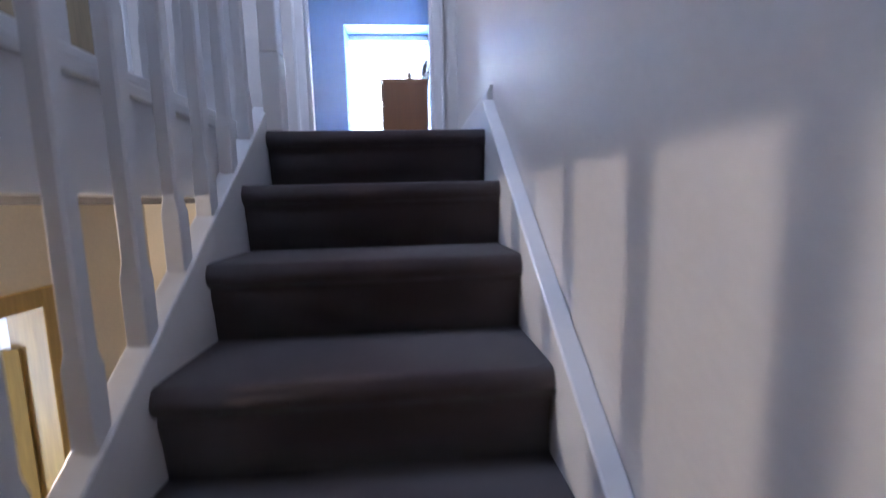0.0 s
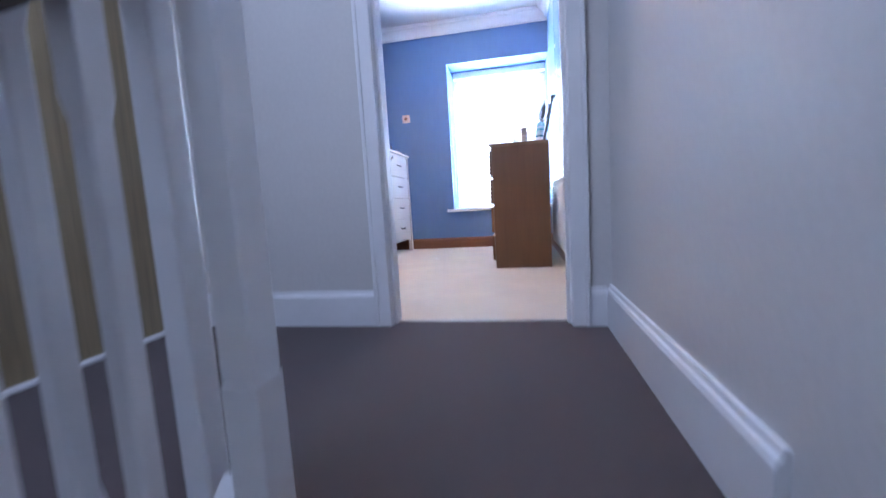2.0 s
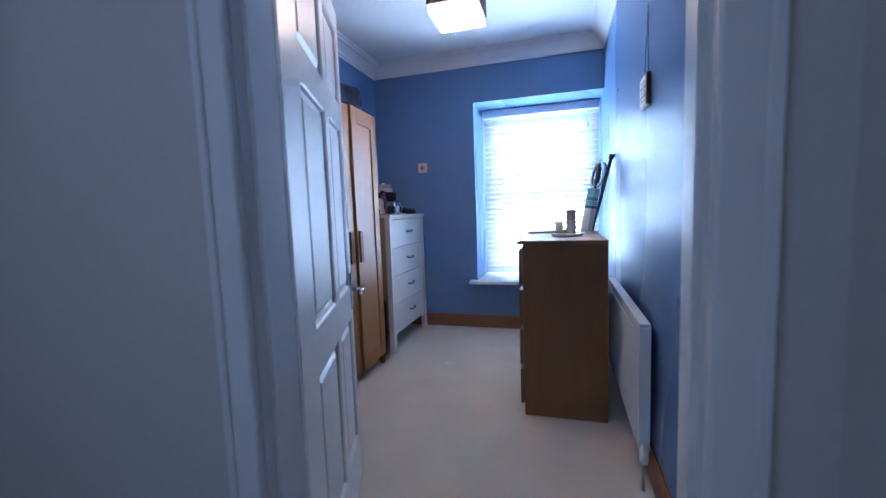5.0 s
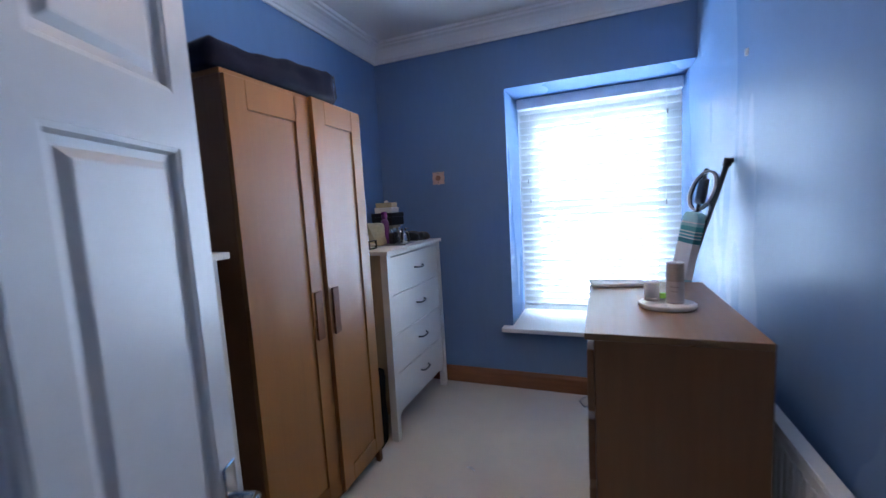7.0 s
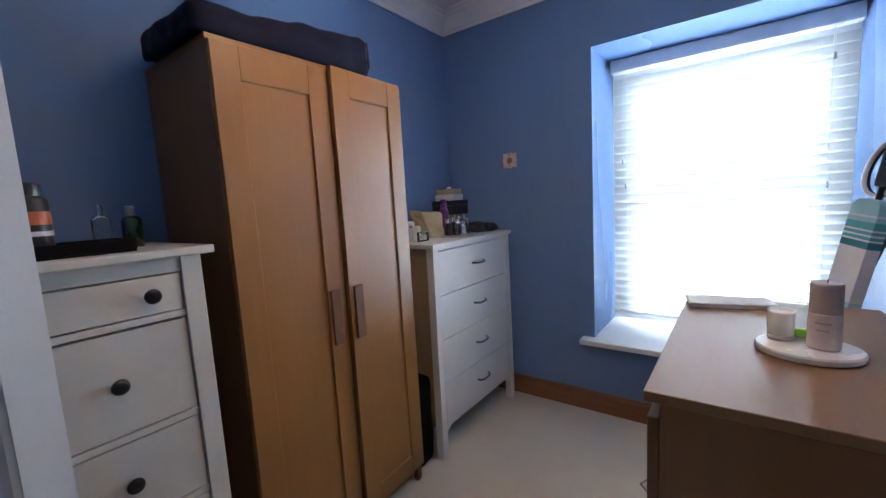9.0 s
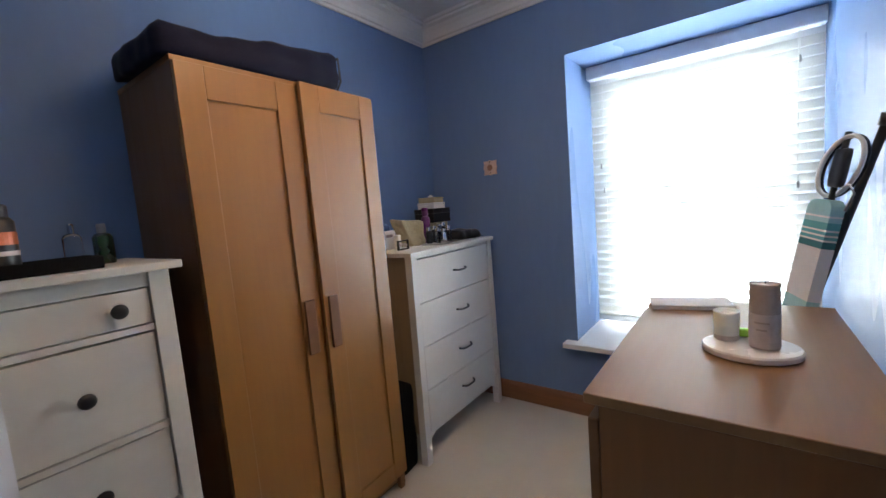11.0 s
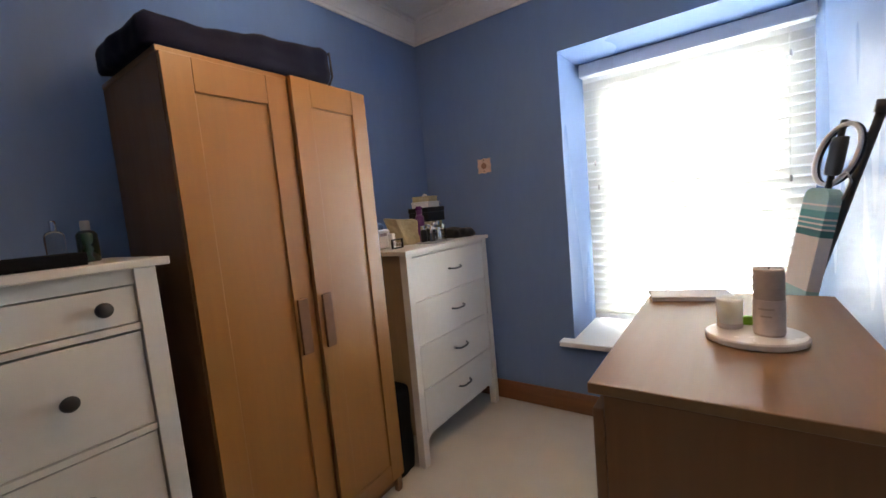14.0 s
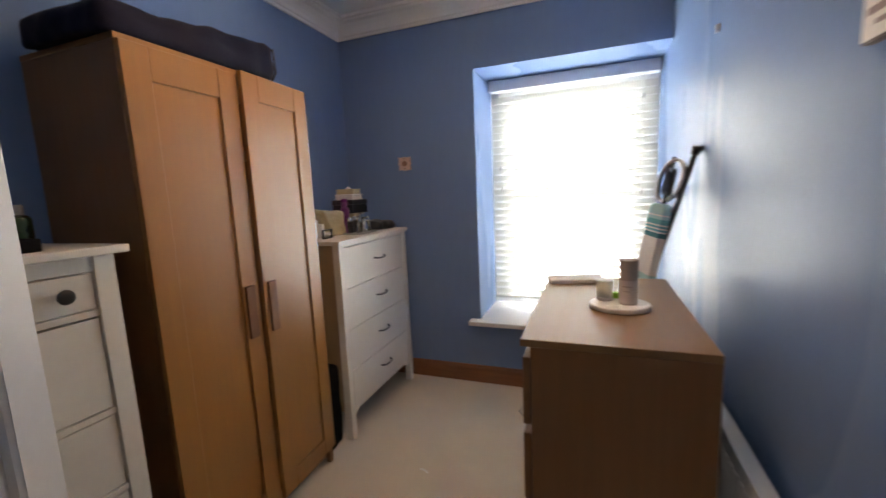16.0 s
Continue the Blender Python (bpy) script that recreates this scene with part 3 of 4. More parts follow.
box(LLX - 0.14, LLX + 0.025, LB - 0.085, LB, HB, HD, 0.004, bm=b)
box(LLX - 0.14, LLX + 0.025, LA + 0.085, LB - 0.085, HD - 0.085, HD, 0.004, bm=b)
setting("door_frame_hall", b, M_FRAMEWOOD, "honey pine door frame in the hall below", "door frame")
d3 = thing("door_3", (LLX - 0.1, LB - 0.08, HB), "open honey pine glazed door in the hall below", "door", kind="structure", m=pose(LLX - 0.1, LB - 0.08, HB, 0, 0, 200))
b = box(0, 0.09, -0.02, 0.02, 0.01, 1.93)
box(0.55, 0.64, -0.02, 0.02, 0.01, 1.93, bm=b)
for a, c in ((0.01, 0.22), (0.9, 1.0), (1.84, 1.93)):
    box(0.09, 0.55, -0.02, 0.02, a, c, bm=b)
box(0.305, 0.33, -0.015, 0.015, 1.0, 1.84, bm=b)
part("door_leaf", b, M_FRAMEWOOD, d3)
setting("wall_room_below", box(-3.3, -3.2, YB, DY0, HB, FZ), M_CEIL, "white wall of the room beyond the hall")
for nm, yy in (("wall_room_below_near", YB), ("wall_room_below_far", DY0 - 0.1)):
    setting(nm, box(-3.2, LLX - 0.14, yy, yy + 0.1, HB, FZ), M_CEIL, "white wall of the room beyond the hall")
setting("ceiling_room_below", box(-3.2, LLX - 0.3, YB, DY0, FZ, FZ + 0.1), M_CEIL, "white ceiling of the room beyond the hall", "ceiling")
c = thing("armchair", (-2.75, -1.72, HB), "dark blue upholstered armchair in the room below", "armchair")
AY0, AY1 = -2.10, DY0 - 0.14
part("seat", box(-2.95, -2.35, AY0 + 0.13, AY1 - 0.01, HB + 0.05, HB + 0.52, 0.05, 3), M_BLUEGREY, c)
part("backrest", box(-3.17, -2.94, AY0 + 0.02, AY1 - 0.01, HB + 0.05, HB + 1.02, 0.06, 3), M_BLUEGREY, c)
part("arm", box(-2.93, -2.36, AY0, AY0 + 0.125, HB + 0.05, HB + 0.68, 0.04, 3), M_BLUEGREY, c)
hl = thing("ceiling_lamp", (-1.36, -3.55, FZ), "small round warm ceiling lamp in the hall below", "ceiling lamp")
part("rose", lathe([(0.05, FZ - 0.022), (0.055, FZ - 0.012), (0.055, FZ)], -1.36, -3.55), M_WHITE, hl)

# ---- bedroom furniture ----
def malm():
    """An oak veneer chest of four drawers, fronts facing the middle of the room."""
    x0, x1, y0, y1, h = 0.0, 0.48, 0.0, 0.845, 1.0
    t = thing("oak_chest_of_drawers", ((x0 + x1) / 2, (y0 + y1) / 2, FB), "brown oak veneer chest of four drawers in front of the radiator", "chest of drawers")
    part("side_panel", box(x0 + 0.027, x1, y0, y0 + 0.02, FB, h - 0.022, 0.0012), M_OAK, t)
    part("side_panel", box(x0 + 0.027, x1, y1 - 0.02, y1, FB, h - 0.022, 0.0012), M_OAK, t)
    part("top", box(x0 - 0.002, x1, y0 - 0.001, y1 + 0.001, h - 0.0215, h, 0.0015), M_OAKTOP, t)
    part("back_panel", box(x1 - 0.012, x1 - 0.006, y0 + 0.02, y1 - 0.02, 0.03, h - 0.022), M_OAK, t)
    part("plinth", box(x0 + 0.03, x0 + 0.045, y0 + 0.02, y1 - 0.02, FB, 0.05), M_OAK, t)
    hh = (h - 0.022 - 0.045) / 4
    for i in range(4):
        z0 = 0.045 + i * hh
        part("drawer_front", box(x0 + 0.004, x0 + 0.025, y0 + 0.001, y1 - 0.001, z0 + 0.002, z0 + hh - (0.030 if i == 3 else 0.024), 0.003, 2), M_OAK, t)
        if i == 2:
            part("latch", tube([(x0 + 0.004, 0.104, 0.745), (x0 - 0.014, 0.106, 0.738), (x0 - 0.026, 0.108, 0.722), (x0 - 0.012, 0.110, 0.704), (x0 + 0.004, 0.112, 0.708)], 0.0026, 8), M_STEEL, t, "small bent wire latch", True)
        part("drawer_box", box(x0 + 0.026, x1 - 0.03, y0 + 0.025, y1 - 0.025, z0 + 0.006, z0 + hh - 0.03), M_OAK, t)


malm()


def wardrobe():
    x0, x1, y0, y1, h = -1.648, -1.165, -0.207, 0.632, 1.935
    t = thing("wardrobe", ((x0 + x1) / 2, (y0 + y1) / 2, FB), "birch veneer wardrobe with two framed doors, one slightly ajar", "wardrobe")
    # Sides use the darker M_OAK, which puts their shade into the colour.
    part("side_panel", box(x0, x1, y0, y0 + 0.018, FB, h - 0.019, 0.001), M_OAK, t, "veneer side with its shade painted in as dark brown")
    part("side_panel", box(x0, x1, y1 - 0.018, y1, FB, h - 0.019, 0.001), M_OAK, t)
    part("top", box(x0, x1 + 0.004, y0 - 0.002, y1 + 0.002, h - 0.0185, h, 0.0015), M_BEECH, t)
    part("back_panel", box(x0 + 0.002, x0 + 0.008, y0 + 0.018, y1 - 0.018, 0.05, h - 0.02), M_BEECH, t)
    part("bottom", box(x0 + 0.01, x1 - 0.002, y0 + 0.018, y1 - 0.018, 0.06, 0.078), M_BEECH, t)
    part("plinth", box(x1 - 0.05, x1 - 0.035, y0 + 0.018, y1 - 0.018, FB, 0.06), M_OAK, t)
    part("inner_shelf", box(x0 + 0.01, x1 - 0.02, y0 + 0.018, y1 - 0.018, 1.62, 1.638), M_BEECH, t)
    mid = 0.226
    for k, (a, c, hy, ang) in enumerate(((y0 + 0.001, mid - 0.004, y0, 0), (mid + 0.001, y1 - 0.001, y1, 2.4))):
        zb, zt, st = 0.055, h - (0.021 if k == 0 else 0.006), 0.088
        # door frame in its own pose about the hinge edge
        m = Matrix.Translation((x1 + 0.001, hy, 0)) @ pose(0, 0, 0, 0, 0, ang)
        def own(b):
            bmesh.ops.translate(b, verts=b.verts, vec=(-x1 - 0.001, -hy, 0))
            bmesh.ops.transform(b, matrix=m, verts=b.verts)
            return b
        f0, f1 = x1 + 0.001, x1 + 0.021
        b = box(f0, f1, a, a + st, zb, zt, 0.0018)
        box(f0, f1, c - st, c, zb, zt, 0.0018, bm=b)
        box(f0, f1, a + st, c - st, zt - st - 0.02, zt, 0.0018, bm=b)
        box(f0, f1, a + st, c - st, zb, zb + st, 0.0018, bm=b)
        dr = part("door", own(b), M_BEECH, t, "birch veneer framed door")
        part("door_panel", own(box(f0 + 0.002, f1 - 0.009, a + st, c - st, zb + st, zt - st - 0.02)), M_BEECH, dr)
        hy0 = (c - 0.078) if k == 0 else (a + 0.020)
        part("handle", own(box(f1, f1 + 0.012, hy0, hy0 + 0.046, 0.845, 1.066, 0.003, 2)), M_HANDLE, dr, "flat bronze-brown strip handle")
    for yy in (y0 + 0.02, y1 - 0.05):
        part("foot", box(x1 - 0.01, x1 + 0.018, yy, yy + 0.03, FB, 0.05, 0.003), M_OAK, t)


wardrobe()


def white_chest():
    """White four-drawer chest on slightly splayed legs."""
    x0, x1, y0, y1, h = -1.64, -1.135, 0.80, 1.640, 1.17
    t = thing("white_chest_of_drawers", ((x0 + x1) / 2, (y0 + y1) / 2, FB), "white painted chest of four drawers with curved dark handles", "chest of drawers")
    part("top", box(x0, x1 + 0.014, y0 - 0.016, y1 + 0.016, h - 0.024, h, 0.003, 2), M_SATIN, t)
    for yy in (y0, y1 - 0.045):
        prof = [(yy, FB), (yy + 0.045, FB), (yy + 0.045, h - 0.025), (yy, h - 0.025)]
        d = -0.010 if yy == y0 else 0.010
        prof = [(p + (d if q < 0.01 else 0), q) for p, q in prof]
        for xx in (x1 - 0.045, x0 + 0.003):
            part("leg", extrude(prof, "x", xx, xx + 0.045), M_SATIN, t)
        # The near panel gets the tan that paints in its shade.
        part("side_panel", box(x0 + 0.048, x1 - 0.045, yy + 0.010, yy + 0.030, 0.14, h - 0.025), M_TANSHADE if yy == y0 else M_SATIN, t, "white side panel with warm shade painted in as tan" if yy == y0 else "")
    part("back_panel", box(x0 + 0.005, x0 + 0.012, y0 + 0.045, y1 - 0.045, 0.14, h - 0.025), M_SATIN, t)
    part("bottom_rail", extrude([(y0 + 0.045, 0.10), (y0 + 0.10, 0.130), (y1 - 0.10, 0.130), (y1 - 0.045, 0.10), (y1 - 0.045, 0.155), (y0 + 0.045, 0.155)], "x", x1 - 0.040, x1 - 0.016), M_SATIN, t)
    zs = [0.158, 0.392, 0.640, 0.885, 1.128]
    for i in range(4):
        a, c = zs[i], zs[i + 1] - 0.004
        dr = part("drawer_front", box(x1 - 0.030, x1 - 0.006, y0 + 0.048, y1 - 0.048, a, c, 0.0025, 2), M_SATIN, t)
        part("drawer_box", box(x0 + 0.03, x1 - 0.031, y0 + 0.06, y1 - 0.06, a + 0.01, c - 0.01), M_SATIN, t)
        ym, zm = (y0 + y1) / 2 + 0.02, (a + c) / 2 + 0.012
        pts = []
        for j in range(11):
            u = j / 10 * 2 - 1
            pts.append((x1 - 0.004 + 0.026 * (1 - abs(u) ** 5), ym + 0.064 * u, zm - 0.006 * (1 - abs(u) ** 3)))
        part("handle", tube(pts, 0.0058, 8), M_PEWTER, dr, "dark grey metal bow handle", True)
    part("top_rail", box(x1 - 0.030, x1 - 0.012, y0 + 0.045, y1 - 0.045, 1.128, h - 0.025), M_SATIN, t)


white_chest()


def knob(y, z, x, par):
    b = lathe([(0.006, 0.0), (0.0065, 0.012), (0.018, 0.017), (0.0215, 0.023), (0.020, 0.029), (0.012, 0.033)], 0, 0, 18)
    bmesh.ops.transform(b, matrix=pose(x, y, z, 0, 90, 0), verts=b.verts)
    part("knob", b, M_DARK, par, "black bronze round knob", True)


def tall_chest():
    """White panelled chest with round dark knobs, a narrow drawer above deeper ones."""
    x0, x1, y0, y1, h = -1.64, -1.170, -1.10, -0.292, 1.30
    t = thing("tall_white_chest_of_drawers", ((x0 + x1) / 2, (y0 + y1) / 2, FB), "off-white stained wooden chest with dark round knobs", "chest of drawers")
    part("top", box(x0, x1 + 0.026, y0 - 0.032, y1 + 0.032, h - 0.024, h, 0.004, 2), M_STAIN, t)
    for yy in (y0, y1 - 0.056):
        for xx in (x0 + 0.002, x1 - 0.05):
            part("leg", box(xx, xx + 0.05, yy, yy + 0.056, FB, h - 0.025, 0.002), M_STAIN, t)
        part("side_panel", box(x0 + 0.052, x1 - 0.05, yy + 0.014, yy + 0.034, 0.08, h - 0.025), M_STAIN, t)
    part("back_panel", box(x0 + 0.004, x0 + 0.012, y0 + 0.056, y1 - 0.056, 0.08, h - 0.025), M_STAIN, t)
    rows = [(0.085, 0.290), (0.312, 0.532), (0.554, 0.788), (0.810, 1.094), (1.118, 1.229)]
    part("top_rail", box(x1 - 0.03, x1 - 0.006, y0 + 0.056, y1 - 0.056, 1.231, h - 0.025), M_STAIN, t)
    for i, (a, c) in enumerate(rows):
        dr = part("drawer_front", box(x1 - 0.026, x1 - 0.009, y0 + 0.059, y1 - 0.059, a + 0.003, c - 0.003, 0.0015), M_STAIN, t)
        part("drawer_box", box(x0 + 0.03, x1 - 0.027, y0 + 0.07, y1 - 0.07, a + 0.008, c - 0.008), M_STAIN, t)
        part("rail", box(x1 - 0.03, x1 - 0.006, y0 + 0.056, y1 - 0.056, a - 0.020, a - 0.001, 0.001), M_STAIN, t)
        ins = 0.080 if i == 4 else 0.180
        for yk in (y1 - 0.059 - ins, y0 + 0.059 + ins):
            knob(yk, (a + c) / 2, x1 - 0.010, dr)


tall_chest()


def soft_box(x0, x1, y0, y1, z0, z1, seed, amp, n=9, rnd=0.05):
    """A stuffed cloth body: a rounded box with sagging, creased faces; it stays above z0."""
    b = box(x0, x1, y0, y1, z0, z1)
    bmesh.ops.subdivide_edges(b, edges=b.edges[:], cuts=n, use_grid_fill=True)
    c = Vector(((x0 + x1) / 2, (y0 + y1) / 2, (z0 + z1) / 2))
    hs = Vector(((x1 - x0) / 2, (y1 - y0) / 2, (z1 - z0) / 2))
    for v in b.verts:
        d = v.co - c
        q = Vector([max(-hs[i] + rnd, min(hs[i] - rnd, d[i])) for i in range(3)])
        e = d - q
        if e.length > 1e-6:
            d = q + e.normalized() * min(rnd, e.length)
        p = c + d
        k = noise.noise(p * 6 + Vector((seed, 0, 0))) * amp + noise.noise(p * 22 + Vector((0, seed, 0))) * amp * 0.35
        p += d.normalized() * k
        p.z = max(p.z, z0)
        v.co = p
    return b


bag = thing("holdall_bag", (-1.36, 0.06, 1.935), "dark navy nylon holdall lying on the wardrobe", "bag")
bb = soft_box(-1.56, -1.165, -0.245, 0.482, 1.936, 2.034, 3.0, 0.015, 20, 0.030)
for v in bb.verts:
    k = (v.co.z - 1.936) / 0.098
    v.co.z += k * (0.062 * (v.co.y + 0.28) / 0.76 + 0.022 * max(0, (v.co.y - 0.40) / 0.08) - 0.010 * math.sin((v.co.y + 0.2) * 9))
    v.co.z += k * 0.014 * noise.noise(Vector((v.co.x * 5, v.co.y * 9, 3.1)))
    v.co.x += 0.014 * noise.noise(Vector((2.0, v.co.y * 8, v.co.z * 14))) * (1 - abs(k - 0.5))
    over = max(0.0, (-0.214 - v.co.y) / 0.07)
    v.co.z = max(v.co.z, 1.936) - 0.040 * over
part("body", bb, M_NAVY, bag, smooth=True)
pts = [(-1.54, 0.478, 1.950), (-1.20, 0.478, 1.950), (-1.174, 0.480, 1.985), (-1.180, 0.482, 2.085), (-1.52, 0.482, 2.085), (-1.553, 0.478, 1.99)]
part("piping", tube(pts, 0.006, 6, closed=True), M_BLACK, bag, "black edge piping", True)

# ceiling pendant
pend = thing("pendant_lamp", (-0.34, 0.14, CZ), "square brown pendant lamp shade glowing warm at its base", "pendant lamp")
part("ceiling_rose", lathe([(0.045, CZ - 0.03), (0.055, CZ - 0.02), (0.055, CZ - 0.001)], -0.34, 0.14), M_WHITE, pend)
part("cord", tube([(-0.34, 0.14, CZ - 0.03), (-0.34, 0.14, 2.36)], 0.004, 8), M_WHITE, pend)
b = bmesh.new()
sh = 0.147
for a0, a1, c0, c1 in ((-sh, sh, -sh, -sh + 0.004), (-sh, sh, sh - 0.004, sh), (-sh, -sh + 0.004, -sh + 0.004, sh - 0.004), (sh - 0.004, sh, -sh + 0.004, sh - 0.004)):
    box(-0.34 + a0, -0.34 + a1, 0.14 + c0, 0.14 + c1, 2.355, 2.49, bm=b)
part("shade", b, M_SHADE, pend, "brown fabric square shade")
part("diffuser", box(-0.34 - sh + 0.008, -0.34 + sh - 0.008, 0.14 - sh + 0.008, 0.14 + sh - 0.008, 2.308, 2.353, 0.006, 2), M_DIFF, pend, "glowing cream diffuser")

# radiator
rad = thing("radiator", (0.575, 0.1, 0.13), "white panel radiator on the wall behind the oak chest", "radiator")
b = box(0.548, 0.556, -0.50, 0.72, 0.13, 0.672, 0.004, 2)
RIBS = []
y = -0.47
while y < 0.69:
    RIBS.append(y)
    y += 0.040
part("front_panel", b, M_WHITE, rad)
for y in RIBS:
    part("rib", box(0.543, 0.5478, y, y + 0.022, 0.16, 0.64, 0.002), M_WHITE, rad)
part("back_panel", box(0.583, 0.591, -0.50, 0.72, 0.13, 0.672, 0.003), M_WHITE, rad)
part("top_grille", box(0.547, 0.592, -0.50, 0.72, 0.672, 0.688, 0.003, 2), M_WHITE, rad)
for yy in (-0.505, 0.72):
    part("end_panel", box(0.548, 0.591, yy, yy + 0.005, 0.14, 0.672), M_WHITE, rad)
part("valve", lathe([(0.016, 0.10), (0.018, 0.12), (0.018, 0.16), (0.010, 0.18)], 0.562, -0.535, 14), M_WHITE, rad, "white radiator valve", True)
part("pipe", tube([(0.562, -0.535, FB), (0.562, -0.535, 0.11)], 0.0075, 10), M_STEEL, rad, "short metal pipe", True)
for yy in (-0.30, 0.55):
    part("bracket", box(0.591, RX - 0.0005, yy, yy + 0.04, 0.20, 0.60), M_STEEL, rad)

# ironing board leaning behind the oak chest
IB = Matrix.Translation((0.242, 1.00, FB)) @ pose(0, 0, 0, 0, 10.4, 0) @ pose(0, 0, 0, 0, 0, 21)
ib = thing("ironing_board", (0, 0, 0), "folded ironing board with a teal striped cover leaning on the wall", "ironing board", m=IB)


def at_board(*p):
    """A place in the room, in the board's own frame."""
    return tuple(IB.inverted() @ Vector(p))


bands = [(0.045, 0.985, M_TEAL), (0.985, 1.030, M_PALETEAL), (1.030, 1.206, M_COTTON), (1.206, 1.228, M_DARKTEAL), (1.228, 1.234, M_COTTON), (1.234, 1.244, M_TEAL),
         (1.244, 1.250, M_COTTON), (1.250, 1.260, M_TEAL), (1.260, 1.266, M_COTTON), (1.266, 1.289, M_TEAL), (1.289, 1.304, M_PALETEAL), (1.304, 1.310, M_COTTON)]
for a, c, mm in bands:
    part("cover_band", box(-0.020, 0.016, -0.050, 0.076, a, c), mm, ib, "striped cotton ironing cover")
prof = [(-0.050, 1.310)]
for i in range(13):
    a = math.pi * i / 12
    prof.append((0.013 - 0.063 * math.copysign(abs(math.cos(a)) ** 0.5, math.cos(a)), 1.3105 + 0.050 * math.sin(a) ** 0.7))
prof.append((0.076, 1.310))
part("cover_nose", extrude(prof, "x", -0.020, 0.016), M_PALETEAL, ib, "pale teal rounded end of the cover")
ring = [(0.0 - 0.02 * math.cos(2 * math.pi * i / 28), 0.056 * math.cos(2 * math.pi * i / 28) - 0.022 * math.sin(2 * math.pi * i / 28), 1.464 + 0.093 * math.sin(2 * math.pi * i / 28)) for i in range(28)]
rest = part("iron_rest", tube(ring, 0.0068, 10, closed=True), M_WHITE, ib, "bright metal looped iron rest", True)
part("rest_grip", tube([(x + 0.012, y + 0.004, z) for x, y, z in ring], 0.0062, 10, closed=True), M_BLACK, rest, "black plastic backing of the loop", True)
part("rest_plate", soft_box(-0.012, 0.010, -0.034, 0.030, 1.400, 1.520, 1.0, 0.004, 5, 0.009), M_BLACK, rest, "dark heat-proof rest plate", True)
part("rest_stem", tube([(0.0, 0.0, 1.34), (0.0, 0.0, 1.57)], 0.009, 8), M_BLACK, rest, "dark stem", True)
part("rest_wire", tube([(0.012, -0.055, 1.33), (0.016, -0.066, 1.385), (0.010, -0.05, 1.41), (0.004, -0.03, 1.40)], 0.004, 8), M_STEEL, ib, "bent steel wire", True)
part("leg", tube([at_board(0.253, 1.42, 0.012), at_board(0.598, 0.95, 1.545)], 0.012, 12), M_BLACK, ib, "dark folded tubular leg", True)
part("leg", tube([(0.055, 0.08, 0.02), (0.060, 0.08, 1.15)], 0.011, 12), M_BLACK, ib, "dark folded tubular leg", True)
part("foot_cap", tube([at_board(0.594, 0.955, 1.525), at_board(0.600, 0.946, 1.558)], 0.0185, 12), M_BLACK, ib, "black rubber foot cap", True)
part("foot_plug", tube([at_board(0.598, 0.95, 1.545), at_board(0.6195, 0.95, 1.548)], 0.013, 12), M_BLACK, ib, "black rubber plug", True)

# things on the oak chest
tr = thing("round_tray", (0.272, 0.36, 1.0), "round white marble tray on the oak chest", "tray")
slab = lathe([(0.088, 1.0), (0.095, 1.004), (0.096, 1.014), (0.093, 1.018)], 0.272, 0.36, 44)
bmesh.ops.scale(slab, vec=(1, 0.88, 1), space=Matrix.Translation((-0.272, -0.36, 0)), verts=slab.verts)
part("slab", slab, M_MARBLE, tr)
cd = thing("pillar_candle", (0.298, 0.358, 1.018), "tall taupe pillar candle with a pale label", "candle")
part("wax", lathe([(0.0275, 1.018), (0.0283, 1.022), (0.0283, 1.163), (0.027, 1.1665), (0.021, 1.165)], 0.298, 0.358, 36), M_CANDLE, cd)
part("label", lathe([(0.0289, 1.022), (0.0293, 1.023), (0.0293, 1.098), (0.0289, 1.099)], 0.298, 0.358, 36), M_LABEL, cd, "pale paper wrap")
part("wick", tube([(0.298, 0.358, 1.164), (0.300, 0.358, 1.173)], 0.0012, 6), M_BLACK, cd, "burnt wick")
for k, (z, w) in enumerate(((1.078, 0.5), (1.062, 0.35))):
    b = bmesh.new()
    up = [[b.verts.new((0.298 + 0.0297 * math.sin(a), 0.358 - 0.0297 * math.cos(a), zz)) for a in [-w + w * i / 4 - 0.25 for i in range(9)]] for zz in (z, z + 0.004)]
    for i in range(8):
        b.faces.new((up[0][i], up[0][i + 1], up[1][i + 1], up[1][i]))
    part("text_bar", b, M_CANDLE, cd, "faint line of print on the wrap")
gc = thing("glass_candle", (0.226, 0.393, 1.018), "small white candle in a clear glass tumbler", "candle")
part("glass", lathe([(0.024, 1.018), (0.026, 1.020), (0.026, 1.028), (0.025, 1.0295)], 0.226, 0.393, 32), M_LABEL, gc, "thick pale glass base", True)
part("wax", lathe([(0.0252, 1.030), (0.0262, 1.060), (0.0268, 1.084), (0.026, 1.089), (0.024, 1.084), (0.016, 1.081)], 0.226, 0.393, 32), M_WAX, gc, "white wax seen through the glass", True)
li = thing("lighter", (0.262, 0.418, 1.018), "lime green plastic lighter on the tray", "lighter")
part("body", box(0.236, 0.290, 0.412, 0.426, 1.018, 1.040, 0.005, 2), M_GREEN, li)
bk = thing("flat_box", (0.118, 0.75, 1.0), "thin white boxed game lying at the back of the oak chest", "box")
def turned(b, cx, cy, deg):
    bmesh.ops.rotate(b, verts=b.verts, cent=(cx, cy, 0), matrix=Matrix.Rotation(radians(deg), 3, "Z"))
    return b
part("tray_half", turned(box(0.005, 0.232, 0.70, 0.80, 1.0, 1.008, 0.002), 0.118, 0.75, 14), M_PAPER, bk)
